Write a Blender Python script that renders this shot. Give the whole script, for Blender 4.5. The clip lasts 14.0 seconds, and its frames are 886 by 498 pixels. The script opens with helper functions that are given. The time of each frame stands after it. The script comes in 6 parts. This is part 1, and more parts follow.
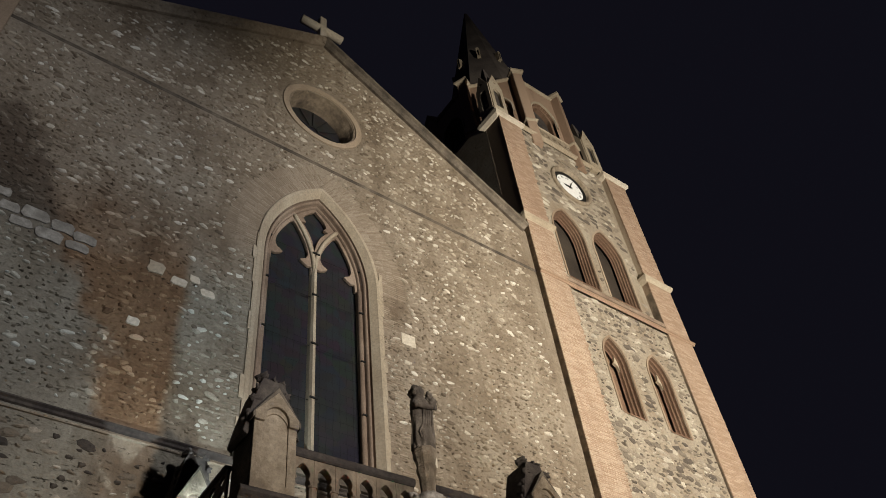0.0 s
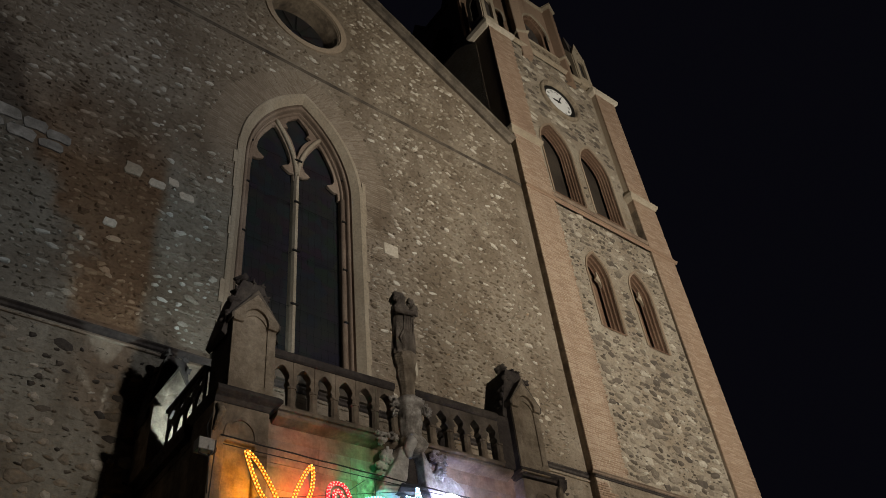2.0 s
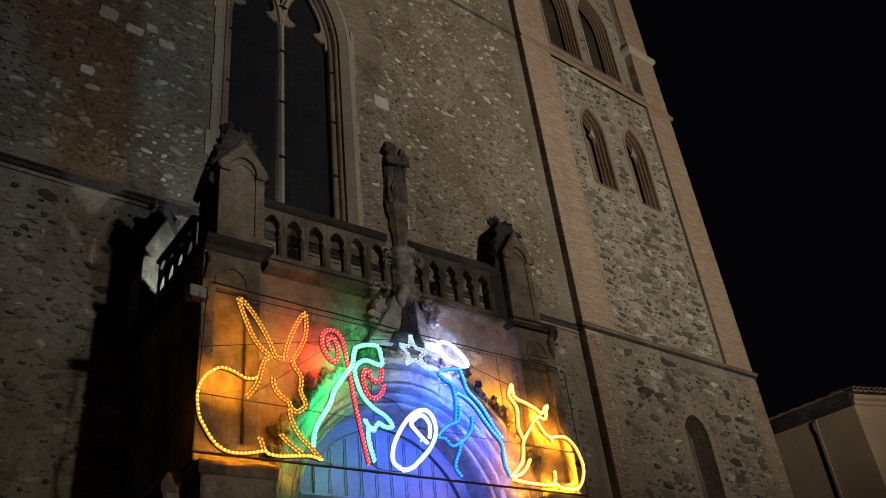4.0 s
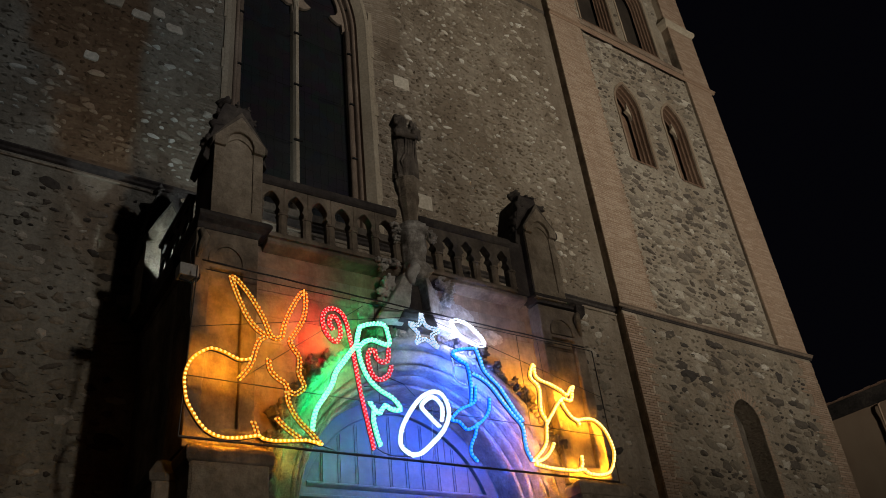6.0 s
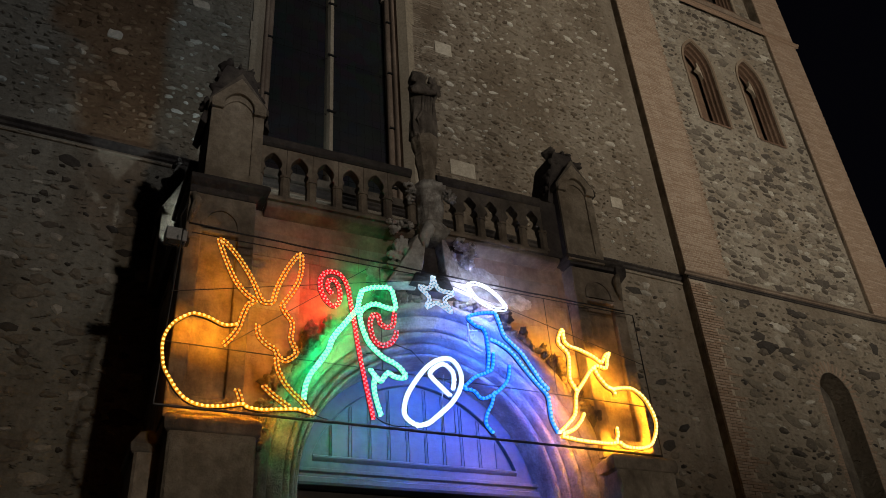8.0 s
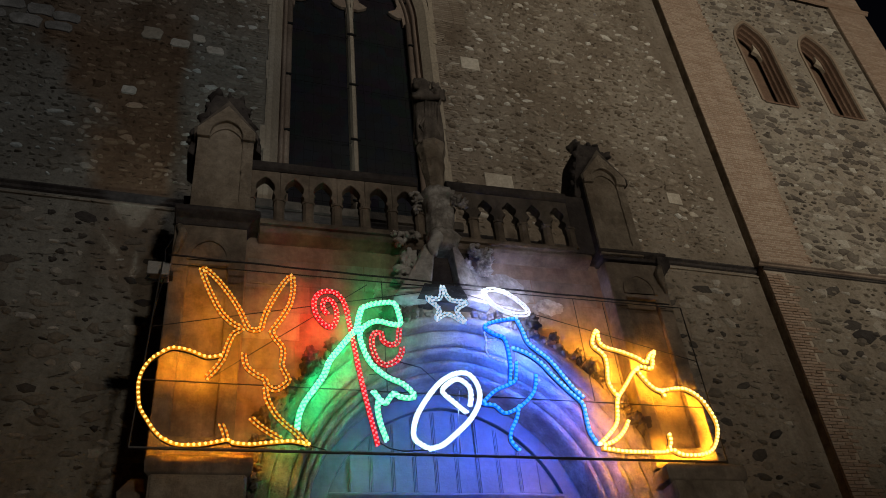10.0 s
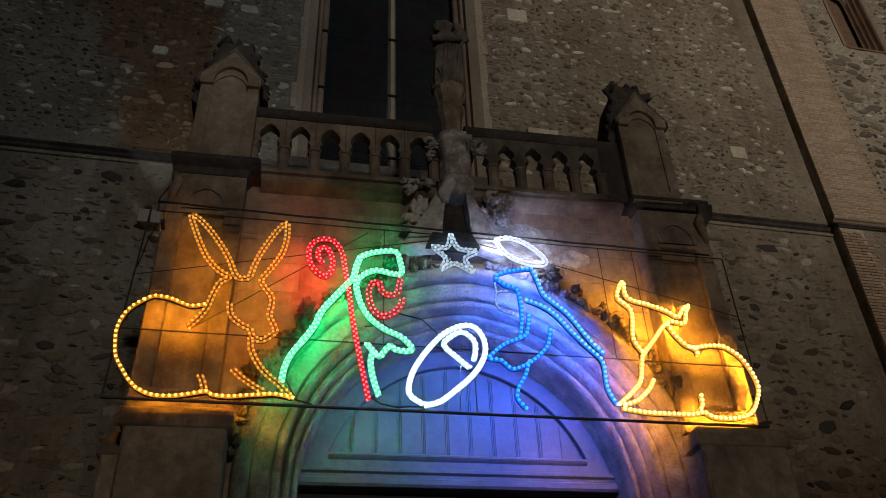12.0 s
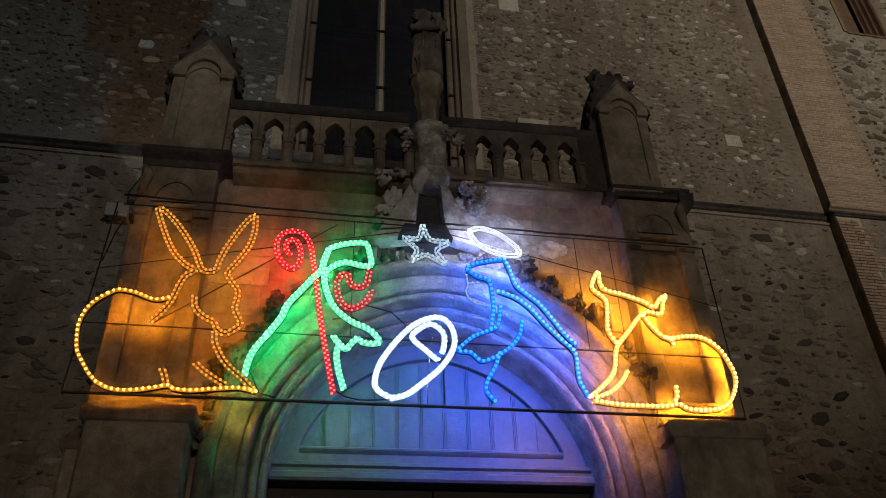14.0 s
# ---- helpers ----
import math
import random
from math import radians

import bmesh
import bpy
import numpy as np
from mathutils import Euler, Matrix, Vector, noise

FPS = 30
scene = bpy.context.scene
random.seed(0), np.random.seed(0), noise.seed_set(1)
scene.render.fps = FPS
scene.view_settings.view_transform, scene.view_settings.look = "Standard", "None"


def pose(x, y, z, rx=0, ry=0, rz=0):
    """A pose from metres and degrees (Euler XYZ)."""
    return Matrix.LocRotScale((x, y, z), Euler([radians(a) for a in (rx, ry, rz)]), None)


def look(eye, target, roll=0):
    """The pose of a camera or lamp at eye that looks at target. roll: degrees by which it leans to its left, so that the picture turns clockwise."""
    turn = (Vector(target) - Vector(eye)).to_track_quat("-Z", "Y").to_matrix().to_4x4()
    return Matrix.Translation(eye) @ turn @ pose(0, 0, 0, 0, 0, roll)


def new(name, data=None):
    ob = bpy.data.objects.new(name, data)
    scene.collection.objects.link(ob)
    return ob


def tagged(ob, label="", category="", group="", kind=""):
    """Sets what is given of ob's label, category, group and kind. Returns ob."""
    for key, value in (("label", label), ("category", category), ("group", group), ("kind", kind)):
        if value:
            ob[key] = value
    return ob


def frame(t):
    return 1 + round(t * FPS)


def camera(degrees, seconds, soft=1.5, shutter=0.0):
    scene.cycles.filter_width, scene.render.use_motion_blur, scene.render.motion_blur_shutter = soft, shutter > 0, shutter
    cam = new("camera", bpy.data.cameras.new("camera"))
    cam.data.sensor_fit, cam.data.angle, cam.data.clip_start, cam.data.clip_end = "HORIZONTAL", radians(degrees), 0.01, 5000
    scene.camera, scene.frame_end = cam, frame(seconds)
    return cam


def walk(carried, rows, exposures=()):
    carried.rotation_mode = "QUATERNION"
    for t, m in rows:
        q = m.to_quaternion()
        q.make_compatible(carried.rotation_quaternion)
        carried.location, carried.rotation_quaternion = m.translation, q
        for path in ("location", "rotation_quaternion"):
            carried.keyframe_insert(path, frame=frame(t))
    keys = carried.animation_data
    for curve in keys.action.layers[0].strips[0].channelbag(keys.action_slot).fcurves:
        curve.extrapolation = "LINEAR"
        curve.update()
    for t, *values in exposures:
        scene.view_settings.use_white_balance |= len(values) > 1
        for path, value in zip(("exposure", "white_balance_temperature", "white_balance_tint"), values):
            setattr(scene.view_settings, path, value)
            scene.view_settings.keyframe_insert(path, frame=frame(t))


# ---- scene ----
import mathutils
cam = camera(56.7, 14.0, soft=0.75)
PATH = [
    (0, (-0.301, 0.206, 1.142), (0.618, 1.214, 2.605), -8.4),
    (0.5, (-0.239, 0.191, 1.147), (0.689, 1.196, 2.605), -8.6),
    (1, (-0.183, 0.234, 1.139), (0.756, 1.235, 2.594), -8.7),
    (1.5, (-0.116, 0.386, 1.139), (0.86, 1.423, 2.544), -8.3),
    (2, (-0.075, 0.446, 1.141), (0.944, 1.551, 2.461), -7.4),
    (2.5, (-0.02, 0.549, 1.174), (1.031, 1.717, 2.412), -7.2),
    (3, (0.03, 0.586, 1.162), (1.111, 1.8, 2.326), -7.0),
    (3.5, (0.06, 0.636, 1.153), (1.164, 1.883, 2.261), -6.6),
    (4, (0.122, 0.739, 1.146), (1.26, 2.004, 2.198), -7.0),
    (4.2, (0.172, 0.767, 1.144), (1.32, 2.035, 2.18), -7.4),
    (6.3, (1.312, 1.093, 1.148), (2.337, 2.44, 2.215), -6.8),
    (6.5, (1.432, 1.112, 1.143), (2.457, 2.457, 2.212), -7.2),
    (7, (1.852, 1.093, 1.147), (2.807, 2.483, 2.221), -6.1),
    (7.5, (2.235, 1.139, 1.138), (3.127, 2.584, 2.196), -5.2),
    (7.7, (2.415, 1.179, 1.111), (3.28, 2.638, 2.171), -4.7),
    (9.8, (4.042, 1.626, 1.091), (4.66, 3.137, 2.248), -6.7),
    (10, (4.19, 1.707, 1.108), (4.772, 3.216, 2.285), -6.4),
    (10.5, (4.546, 1.804, 1.142), (4.991, 3.34, 2.343), -3.8),
    (11, (4.797, 1.9, 1.136), (5.176, 3.457, 2.333), -2.6),
    (11.5, (5.041, 2.122, 1.135), (5.429, 3.691, 2.313), -2.9),
    (12, (5.334, 2.251, 1.142), (5.707, 3.841, 2.296), -2.4),
    (12.5, (5.632, 2.304, 1.165), (5.975, 3.911, 2.304), -1.4),
    (13, (5.782, 2.283, 1.167), (6.14, 3.897, 2.292), -1.5),
    (13.5, (5.825, 2.251, 1.164), (6.183, 3.858, 2.3), -1.8),
    (14, (5.841, 2.272, 1.169), (6.177, 3.878, 2.313), -2.1),
]
EXPOSURES = [(0.0, 0.05), (1.45, 0.0), (2.0, -1.14), (3.0, -1.69), (4.2, -1.84), (7.0, -2.0), (10.0, -2.22), (14.0, -2.36)]
walk(cam, [(t, look(eye, target, roll)) for t, eye, target, roll in PATH], EXPOSURES)

# ---- night sky, floodlight, added fill spots and the terrace lamp ----
world = bpy.data.worlds.new("night")
scene.world = world
world.use_nodes = True
world.node_tree.nodes["Background"].inputs[0].default_value = (0.28, 0.27, 0.46, 1)
world.node_tree.nodes["Background"].inputs[1].default_value = 0.016


def lamp(name, kind, eye, target, watts, colour, size=0.2, cone=60, blend=0.5):
    data = bpy.data.lights.new(name, kind)
    data.energy, data.color = watts, colour
    if kind == "SPOT":
        data.spot_size, data.spot_blend, data.shadow_soft_size = radians(cone), blend, size
    elif kind == "POINT":
        data.shadow_soft_size = size
    ob = new(name, data)
    ob.matrix_world = look(eye, target)
    return ob


lamp("facade_floodlight", "SPOT", (15.0, -16.5, 7.5), (20.8, 13, 19.8), 88000, (1.0, 0.92, 0.785), 0.7, 64, 1.0)
# added spot, source unseen, that only brightens the neighbouring house
lamp("street_lamp_by_house", "SPOT", (31.0, -6.0, 7.0), (31.5, 9, 7.0), 600, (1.0, 0.82, 0.66), 0.3, 60, 0.6)
# unseen spot for the left front, placed after the pinnacle's shadow on the wall
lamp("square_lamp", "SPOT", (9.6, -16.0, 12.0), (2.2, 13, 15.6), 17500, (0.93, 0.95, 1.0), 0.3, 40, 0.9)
# added fill with no seen source, coned to brighten just the porch
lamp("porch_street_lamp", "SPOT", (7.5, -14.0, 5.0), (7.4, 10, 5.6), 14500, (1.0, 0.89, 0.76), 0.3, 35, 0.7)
lamp("terrace_light", "SPOT", (4.72, 11.3, 7.74), (4.74, 12.6, 8.95), 420, (0.78, 0.95, 1.0), 0.03, 80, 0.1)
lamp("terrace_light", "SPOT", (9.5, 11.9, 7.72), (10.0, 13.0, 8.2), 260, (0.78, 0.95, 1.0), 0.04, 80, 0.5)


# ---- materials ----
def nodes_of(name):
    m = bpy.data.materials.new(name)
    m.use_nodes = True
    nt = m.node_tree
    return m, nt, nt.nodes["Principled BSDF"]


def link(nt, a, b):
    nt.links.new(a, b)


def noise_node(nt, scale, detail=5, rough=0.6, stretch=None):
    n = nt.nodes.new("ShaderNodeTexNoise")
    n.inputs["Scale"].default_value, n.inputs["Detail"].default_value, n.inputs["Roughness"].default_value = scale, detail, rough
    geo = nt.nodes.new("ShaderNodeNewGeometry")
    if stretch:
        mp = nt.nodes.new("ShaderNodeMapping")
        mp.inputs["Scale"].default_value = stretch
        link(nt, geo.outputs["Position"], mp.inputs[0])
        link(nt, mp.outputs[0], n.inputs["Vector"])
    else:
        link(nt, geo.outputs["Position"], n.inputs["Vector"])
    return n


def ramp(nt, src, stops):
    r = nt.nodes.new("ShaderNodeValToRGB")
    els = r.color_ramp.elements
    while len(els) < len(stops):
        els.new(0.5)
    for e, (p, c) in zip(els, stops):
        e.position, e.color = p, (*c, 1)
    link(nt, src, r.inputs[0])
    return r.outputs[0]


def mix(nt, a, b, fac, mode="MIX"):
    x = nt.nodes.new("ShaderNodeMix")
    x.data_type, x.blend_type = "RGBA", mode
    for sock, v in ((x.inputs[0], fac), (x.inputs[6], a), (x.inputs[7], b)):
        if isinstance(v, (int, float)):
            sock.default_value = v
        elif isinstance(v, tuple):
            sock.default_value = (*v, 1)
        else:
            link(nt, v, sock)
    return x.outputs[2]


def bump(nt, bs, height, strength, dist):
    b = nt.nodes.new("ShaderNodeBump")
    b.inputs["Strength"].default_value, b.inputs["Distance"].default_value = strength, dist
    link(nt, height, b.inputs["Height"])
    link(nt, b.outputs[0], bs.inputs["Normal"])


def weathered(name, dark, mid, light, rough=0.9, big=0.6, fine=14, stain=(0.05, 0.04, 0.035), stain_amount=0.5, relief=0.02, pieces=False, stretch=None, gaps=False):
    """Rough mineral surface: broad tone drift, grain, run-off stains and fine relief."""
    m, nt, bs = nodes_of(name)
    wide = noise_node(nt, big, 4)
    grain = noise_node(nt, fine, 8, 0.7)
    base = ramp(nt, wide.outputs["Fac"], [(0.3, dark), (0.5, mid), (0.7, light)])
    tone = ramp(nt, grain.outputs["Fac"], [(0.25, (0.55, 0.55, 0.55)), (0.75, (1.3, 1.3, 1.3))])
    col = mix(nt, base, tone, 0.8, "MULTIPLY")
    if pieces:
        geo, obj, add, fr = nt.nodes.new("ShaderNodeNewGeometry"), nt.nodes.new("ShaderNodeObjectInfo"), nt.nodes.new("ShaderNodeMath"), nt.nodes.new("ShaderNodeMath")
        add.operation, fr.operation = "ADD", "FRACT"
        link(nt, geo.outputs["Random Per Island"], add.inputs[0])
        link(nt, obj.outputs["Random"], add.inputs[1])
        link(nt, add.outputs[0], fr.inputs[0])
        col = mix(nt, ramp(nt, fr.outputs[0], pieces), tone, 0.8, "MULTIPLY")
    streak = noise_node(nt, 1.0, 6, 0.65, stretch or (1.6, 1.6, 0.35))
    mask = ramp(nt, streak.outputs["Fac"], [(0.48, (0, 0, 0)), (0.72, (stain_amount,) * 3)])
    col = mix(nt, col, stain, mask)
    height = grain.outputs["Fac"]
    if gaps:
        # crumbled joints and small holes, longer than high, their shade darkened into the colour
        hole = noise_node(nt, 6.5, 4, 0.6, (1.0, 1.0, 3.0))
        pit = ramp(nt, hole.outputs["Fac"], [(0.3, (0.0, 0.0, 0.0)), (0.37, (1.0, 1.0, 1.0))])
        col = mix(nt, mix(nt, col, (0.36, 0.33, 0.31), 1.0, "MULTIPLY"), col, pit)
        lump = noise_node(nt, 7, 4, 0.6, (1.0, 1.0, 1.7))
        add = nt.nodes.new("ShaderNodeMath")
        add.operation = "MULTIPLY_ADD"
        add.inputs[1].default_value = 1.6
        link(nt, lump.outputs["Fac"], add.inputs[0])
        link(nt, height, add.inputs[2])
        more = nt.nodes.new("ShaderNodeMath")
        more.operation = "ADD"
        link(nt, add.outputs[0], more.inputs[0])
        link(nt, pit, more.inputs[1])
        height = more.outputs[0]
    link(nt, col, bs.inputs["Base Color"])
    bs.inputs["Roughness"].default_value = rough
    bs.inputs["Specular IOR Level"].default_value = 0.2
    bump(nt, bs, height, 0.9, relief)
    return m


MORTAR = weathered("lime_mortar", (0.2, 0.155, 0.11), (0.27, 0.22, 0.165), (0.33, 0.28, 0.215), fine=9, relief=0.06, stain=(0.105, 0.072, 0.046), stain_amount=0.6, gaps=True)
COBBLE = weathered("field_stone", (0.3, 0.27, 0.22), (0.4, 0.36, 0.3), (0.5, 0.46, 0.4), fine=22, relief=0.02, stain_amount=0.2,
                   pieces=[(0.0, (0.15, 0.117, 0.085)), (0.15, (0.23, 0.182, 0.132)), (0.45, (0.3, 0.248, 0.185)), (0.7, (0.38, 0.325, 0.25)), (0.88, (0.5, 0.445, 0.36)), (1.0, (0.68, 0.64, 0.56))])
TOWER_MORTAR = weathered("grey_lime_mortar", (0.25, 0.2, 0.145), (0.32, 0.27, 0.205), (0.38, 0.335, 0.265), fine=9, relief=0.05, stain=(0.2, 0.145, 0.095), stain_amount=0.4, gaps=True)
TOWER_STONE = weathered("dark_rubble_stone", (0.1, 0.09, 0.08), (0.16, 0.14, 0.12), (0.22, 0.2, 0.17), fine=14, relief=0.05, stain_amount=0.3,
                        pieces=[(0.0, (0.1, 0.083, 0.068)), (0.25, (0.165, 0.136, 0.106)), (0.5, (0.24, 0.2, 0.155)), (0.75, (0.35, 0.3, 0.235)), (1.0, (0.55, 0.5, 0.41))])
BASE_MORTAR = weathered("brown_lime_mortar", (0.215, 0.17, 0.122), (0.28, 0.23, 0.17), (0.345, 0.292, 0.222), fine=9, relief=0.06, stain=(0.12, 0.085, 0.058), stain_amount=0.5, gaps=True)
LOW_STONE = weathered("weathered_field_stone", (0.1, 0.09, 0.08), (0.16, 0.14, 0.12), (0.22, 0.2, 0.17), fine=14, relief=0.06, stain_amount=0.5,
                      pieces=[(0.0, (0.06, 0.052, 0.045)), (0.14, (0.1, 0.084, 0.068)), (0.24, (0.18, 0.148, 0.112)), (0.72, (0.27, 0.225, 0.168)), (0.86, (0.38, 0.33, 0.26)), (1.0, (0.55, 0.5, 0.42))])
BRICK = weathered("clay_brick", (0.3, 0.17, 0.1), (0.36, 0.21, 0.13), (0.4, 0.25, 0.16), fine=25, relief=0.006, stain=(0.16, 0.1, 0.07), stain_amount=0.45,
                  pieces=[(0.0, (0.28, 0.19, 0.13)), (0.4, (0.31, 0.216, 0.152)), (0.75, (0.34, 0.244, 0.175)), (1.0, (0.385, 0.288, 0.212))])
PALE_BRICK = weathered("pale_old_brick", (0.27, 0.2, 0.14), (0.31, 0.24, 0.17), (0.36, 0.29, 0.21), fine=25, relief=0.006, stain=(0.16, 0.11, 0.075), stain_amount=0.4,
                       pieces=[(0.0, (0.22, 0.155, 0.105)), (0.4, (0.29, 0.215, 0.15)), (0.75, (0.35, 0.275, 0.2)), (1.0, (0.42, 0.345, 0.26))])


def math_node(nt, op, a, b=None, c=None):
    n = nt.nodes.new("ShaderNodeMath")
    n.operation = op
    for sock, v in zip(n.inputs, (a, b, c)):
        if isinstance(v, (int, float)):
            sock.default_value = v
        elif v is not None:
            link(nt, v, sock)
    return n.outputs[0]


def step_node(nt, v, lo, hi):
    """0 at lo, 1 at hi, smooth between."""
    n = nt.nodes.new("ShaderNodeMapRange")
    n.interpolation_type = "SMOOTHSTEP"
    link(nt, v, n.inputs[0])
    n.inputs[1].default_value, n.inputs[2].default_value = lo, hi
    return n.outputs[0]


def tint_front(mat):
    """Colour zones of the church front: a rust-brown stain run with a straight patched edge, a darker cloud, and a
    cooler grey area.
    """
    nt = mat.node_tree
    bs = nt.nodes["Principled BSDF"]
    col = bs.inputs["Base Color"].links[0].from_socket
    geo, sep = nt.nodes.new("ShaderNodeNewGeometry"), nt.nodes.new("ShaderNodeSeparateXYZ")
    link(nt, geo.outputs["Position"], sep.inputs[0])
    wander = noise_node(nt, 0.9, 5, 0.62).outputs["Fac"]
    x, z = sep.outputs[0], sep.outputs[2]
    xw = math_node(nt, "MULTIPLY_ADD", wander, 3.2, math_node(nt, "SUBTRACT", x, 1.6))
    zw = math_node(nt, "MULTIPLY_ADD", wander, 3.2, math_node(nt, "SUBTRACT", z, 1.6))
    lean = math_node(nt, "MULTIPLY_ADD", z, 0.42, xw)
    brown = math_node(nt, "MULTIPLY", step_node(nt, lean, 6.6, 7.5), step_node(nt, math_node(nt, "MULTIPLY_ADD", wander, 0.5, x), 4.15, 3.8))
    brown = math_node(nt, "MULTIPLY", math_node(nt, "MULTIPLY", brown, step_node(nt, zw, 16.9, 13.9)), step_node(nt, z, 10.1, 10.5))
    dark_cloud = math_node(nt, "MULTIPLY", step_node(nt, lean, 7.7, 6.9), step_node(nt, zw, 13.7, 14.7))
    dark_cloud = math_node(nt, "MULTIPLY", dark_cloud, step_node(nt, zw, 18.9, 17.3))
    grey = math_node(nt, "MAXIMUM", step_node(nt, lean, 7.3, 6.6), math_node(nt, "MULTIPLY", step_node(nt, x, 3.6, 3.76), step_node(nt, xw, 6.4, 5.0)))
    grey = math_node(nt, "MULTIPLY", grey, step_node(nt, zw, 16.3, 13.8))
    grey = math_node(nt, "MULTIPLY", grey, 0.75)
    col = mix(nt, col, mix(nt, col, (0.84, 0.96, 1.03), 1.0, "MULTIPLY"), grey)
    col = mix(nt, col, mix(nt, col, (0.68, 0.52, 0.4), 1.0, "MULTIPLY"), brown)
    col = mix(nt, col, mix(nt, col, (0.4, 0.37, 0.36), 1.0, "MULTIPLY"), dark_cloud)
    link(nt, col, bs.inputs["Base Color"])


tint_front(MORTAR)
tint_front(COBBLE)
ARCH_BRICK = weathered("mortar_washed_brick", (0.2, 0.155, 0.11), (0.27, 0.22, 0.165), (0.33, 0.28, 0.215), fine=20, relief=0.02, stain=(0.15, 0.11, 0.075), stain_amount=0.4,
                       pieces=[(0.0, (0.215, 0.165, 0.118)), (0.5, (0.265, 0.21, 0.155)), (1.0, (0.32, 0.265, 0.2))])
tint_front(ARCH_BRICK)
LIMEWASH = weathered("flaking_limewash", (0.45, 0.43, 0.4), (0.6, 0.58, 0.54), (0.68, 0.66, 0.62), big=5.0, fine=12, relief=0.04, stain=(0.2, 0.17, 0.14), stain_amount=0.7, stretch=(5, 5, 4))
WHITE_STONE = weathered("pale_dressed_stone", (0.4, 0.34, 0.26), (0.5, 0.44, 0.35), (0.58, 0.53, 0.44), fine=16, relief=0.008, stain=(0.2, 0.15, 0.1), stain_amount=0.4)
# darker copy of the brick for reveals, with recess shade in its colour
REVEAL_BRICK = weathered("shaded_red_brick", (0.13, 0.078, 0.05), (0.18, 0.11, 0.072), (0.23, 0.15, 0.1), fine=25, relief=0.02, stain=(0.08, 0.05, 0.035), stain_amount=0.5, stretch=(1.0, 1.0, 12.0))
TRIM_STONE = weathered("beige_window_stone", (0.29, 0.235, 0.165), (0.36, 0.3, 0.22), (0.42, 0.365, 0.28), fine=16, relief=0.008, stain=(0.2, 0.15, 0.1), stain_amount=0.5)
PINNACLE_STONE = weathered("worn_tan_sandstone", (0.2, 0.155, 0.108), (0.29, 0.235, 0.17), (0.38, 0.315, 0.235), big=3.5, fine=9, relief=0.08, stain=(0.08, 0.06, 0.045), stain_amount=0.6, stretch=(3, 3, 1.5))
RED_STONE = weathered("reddish_window_stone", (0.16, 0.112, 0.08), (0.23, 0.17, 0.125), (0.3, 0.235, 0.18), fine=16, relief=0.01, stain=(0.09, 0.06, 0.045), stain_amount=0.6)
GREY_BLOCK = weathered("grey_squared_stone", (0.2, 0.185, 0.16), (0.29, 0.27, 0.235), (0.4, 0.375, 0.33), big=4.0, fine=9, relief=0.06, stain=(0.12, 0.1, 0.08), stain_amount=0.6)
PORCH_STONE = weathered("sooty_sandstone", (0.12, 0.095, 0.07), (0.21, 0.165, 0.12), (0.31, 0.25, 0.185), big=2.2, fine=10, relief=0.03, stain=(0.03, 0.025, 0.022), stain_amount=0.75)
PORCH_WALL = weathered("pinkish_sandstone", (0.2, 0.13, 0.095), (0.28, 0.2, 0.145), (0.36, 0.28, 0.21), big=2.4, fine=8, relief=0.04, stain=(0.06, 0.045, 0.04), stain_amount=0.6)
ARCH_STONE = weathered("carved_arch_stone", (0.13, 0.108, 0.085), (0.21, 0.178, 0.142), (0.32, 0.28, 0.23), big=3.2, fine=24, relief=0.09, stain=(0.06, 0.05, 0.042), stain_amount=0.6, stretch=(3.5, 3.5, 2.0))
CORBEL_STONE = weathered("flaking_pale_stone", (0.3, 0.27, 0.235), (0.42, 0.385, 0.34), (0.56, 0.53, 0.48), big=6.0, fine=12, relief=0.05, stain=(0.07, 0.06, 0.05), stain_amount=0.8, stretch=(5, 5, 4))
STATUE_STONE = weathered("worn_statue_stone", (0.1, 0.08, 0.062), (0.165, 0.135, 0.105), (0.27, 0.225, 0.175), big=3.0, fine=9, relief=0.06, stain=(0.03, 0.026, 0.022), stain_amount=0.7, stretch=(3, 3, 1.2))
ASHLAR = weathered("porch_ashlar", (0.2, 0.13, 0.095), (0.28, 0.2, 0.145), (0.36, 0.28, 0.21), big=2.4, fine=8, relief=0.04, stain=(0.06, 0.045, 0.04), stain_amount=0.65,
                   pieces=[(0.0, (0.24, 0.195, 0.16)), (0.35, (0.28, 0.23, 0.185)), (0.7, (0.31, 0.26, 0.21)), (1.0, (0.35, 0.3, 0.25))])
# serves sooty stone and also shade given as colour
SOOT_SHADE_STONE = weathered("soot_shade_sandstone", (0.075, 0.062, 0.05), (0.125, 0.103, 0.08), (0.19, 0.158, 0.122), big=2.2, fine=11, relief=0.03, stain=(0.025, 0.022, 0.02), stain_amount=0.75)
# used for black stone and for sheets that imitate unlit depth
DARK_STONE = weathered("blackened_shade_stone", (0.03, 0.027, 0.025), (0.06, 0.05, 0.045), (0.1, 0.085, 0.07), big=1.5, fine=12, relief=0.03, stain_amount=0.5)
PLASTER = weathered("tan_render", (0.36, 0.25, 0.17), (0.4, 0.29, 0.2), (0.44, 0.33, 0.23), fine=30, relief=0.004, stain=(0.25, 0.17, 0.12), stain_amount=0.4)
TILE = weathered("clay_roof_tile", (0.2, 0.12, 0.08), (0.28, 0.17, 0.12), (0.36, 0.24, 0.17), fine=20, relief=0.01, stain_amount=0.5)
SLATE = weathered("spire_slate", (0.06, 0.05, 0.046), (0.095, 0.08, 0.072), (0.135, 0.115, 0.1), fine=12, relief=0.02, stain_amount=0.4)
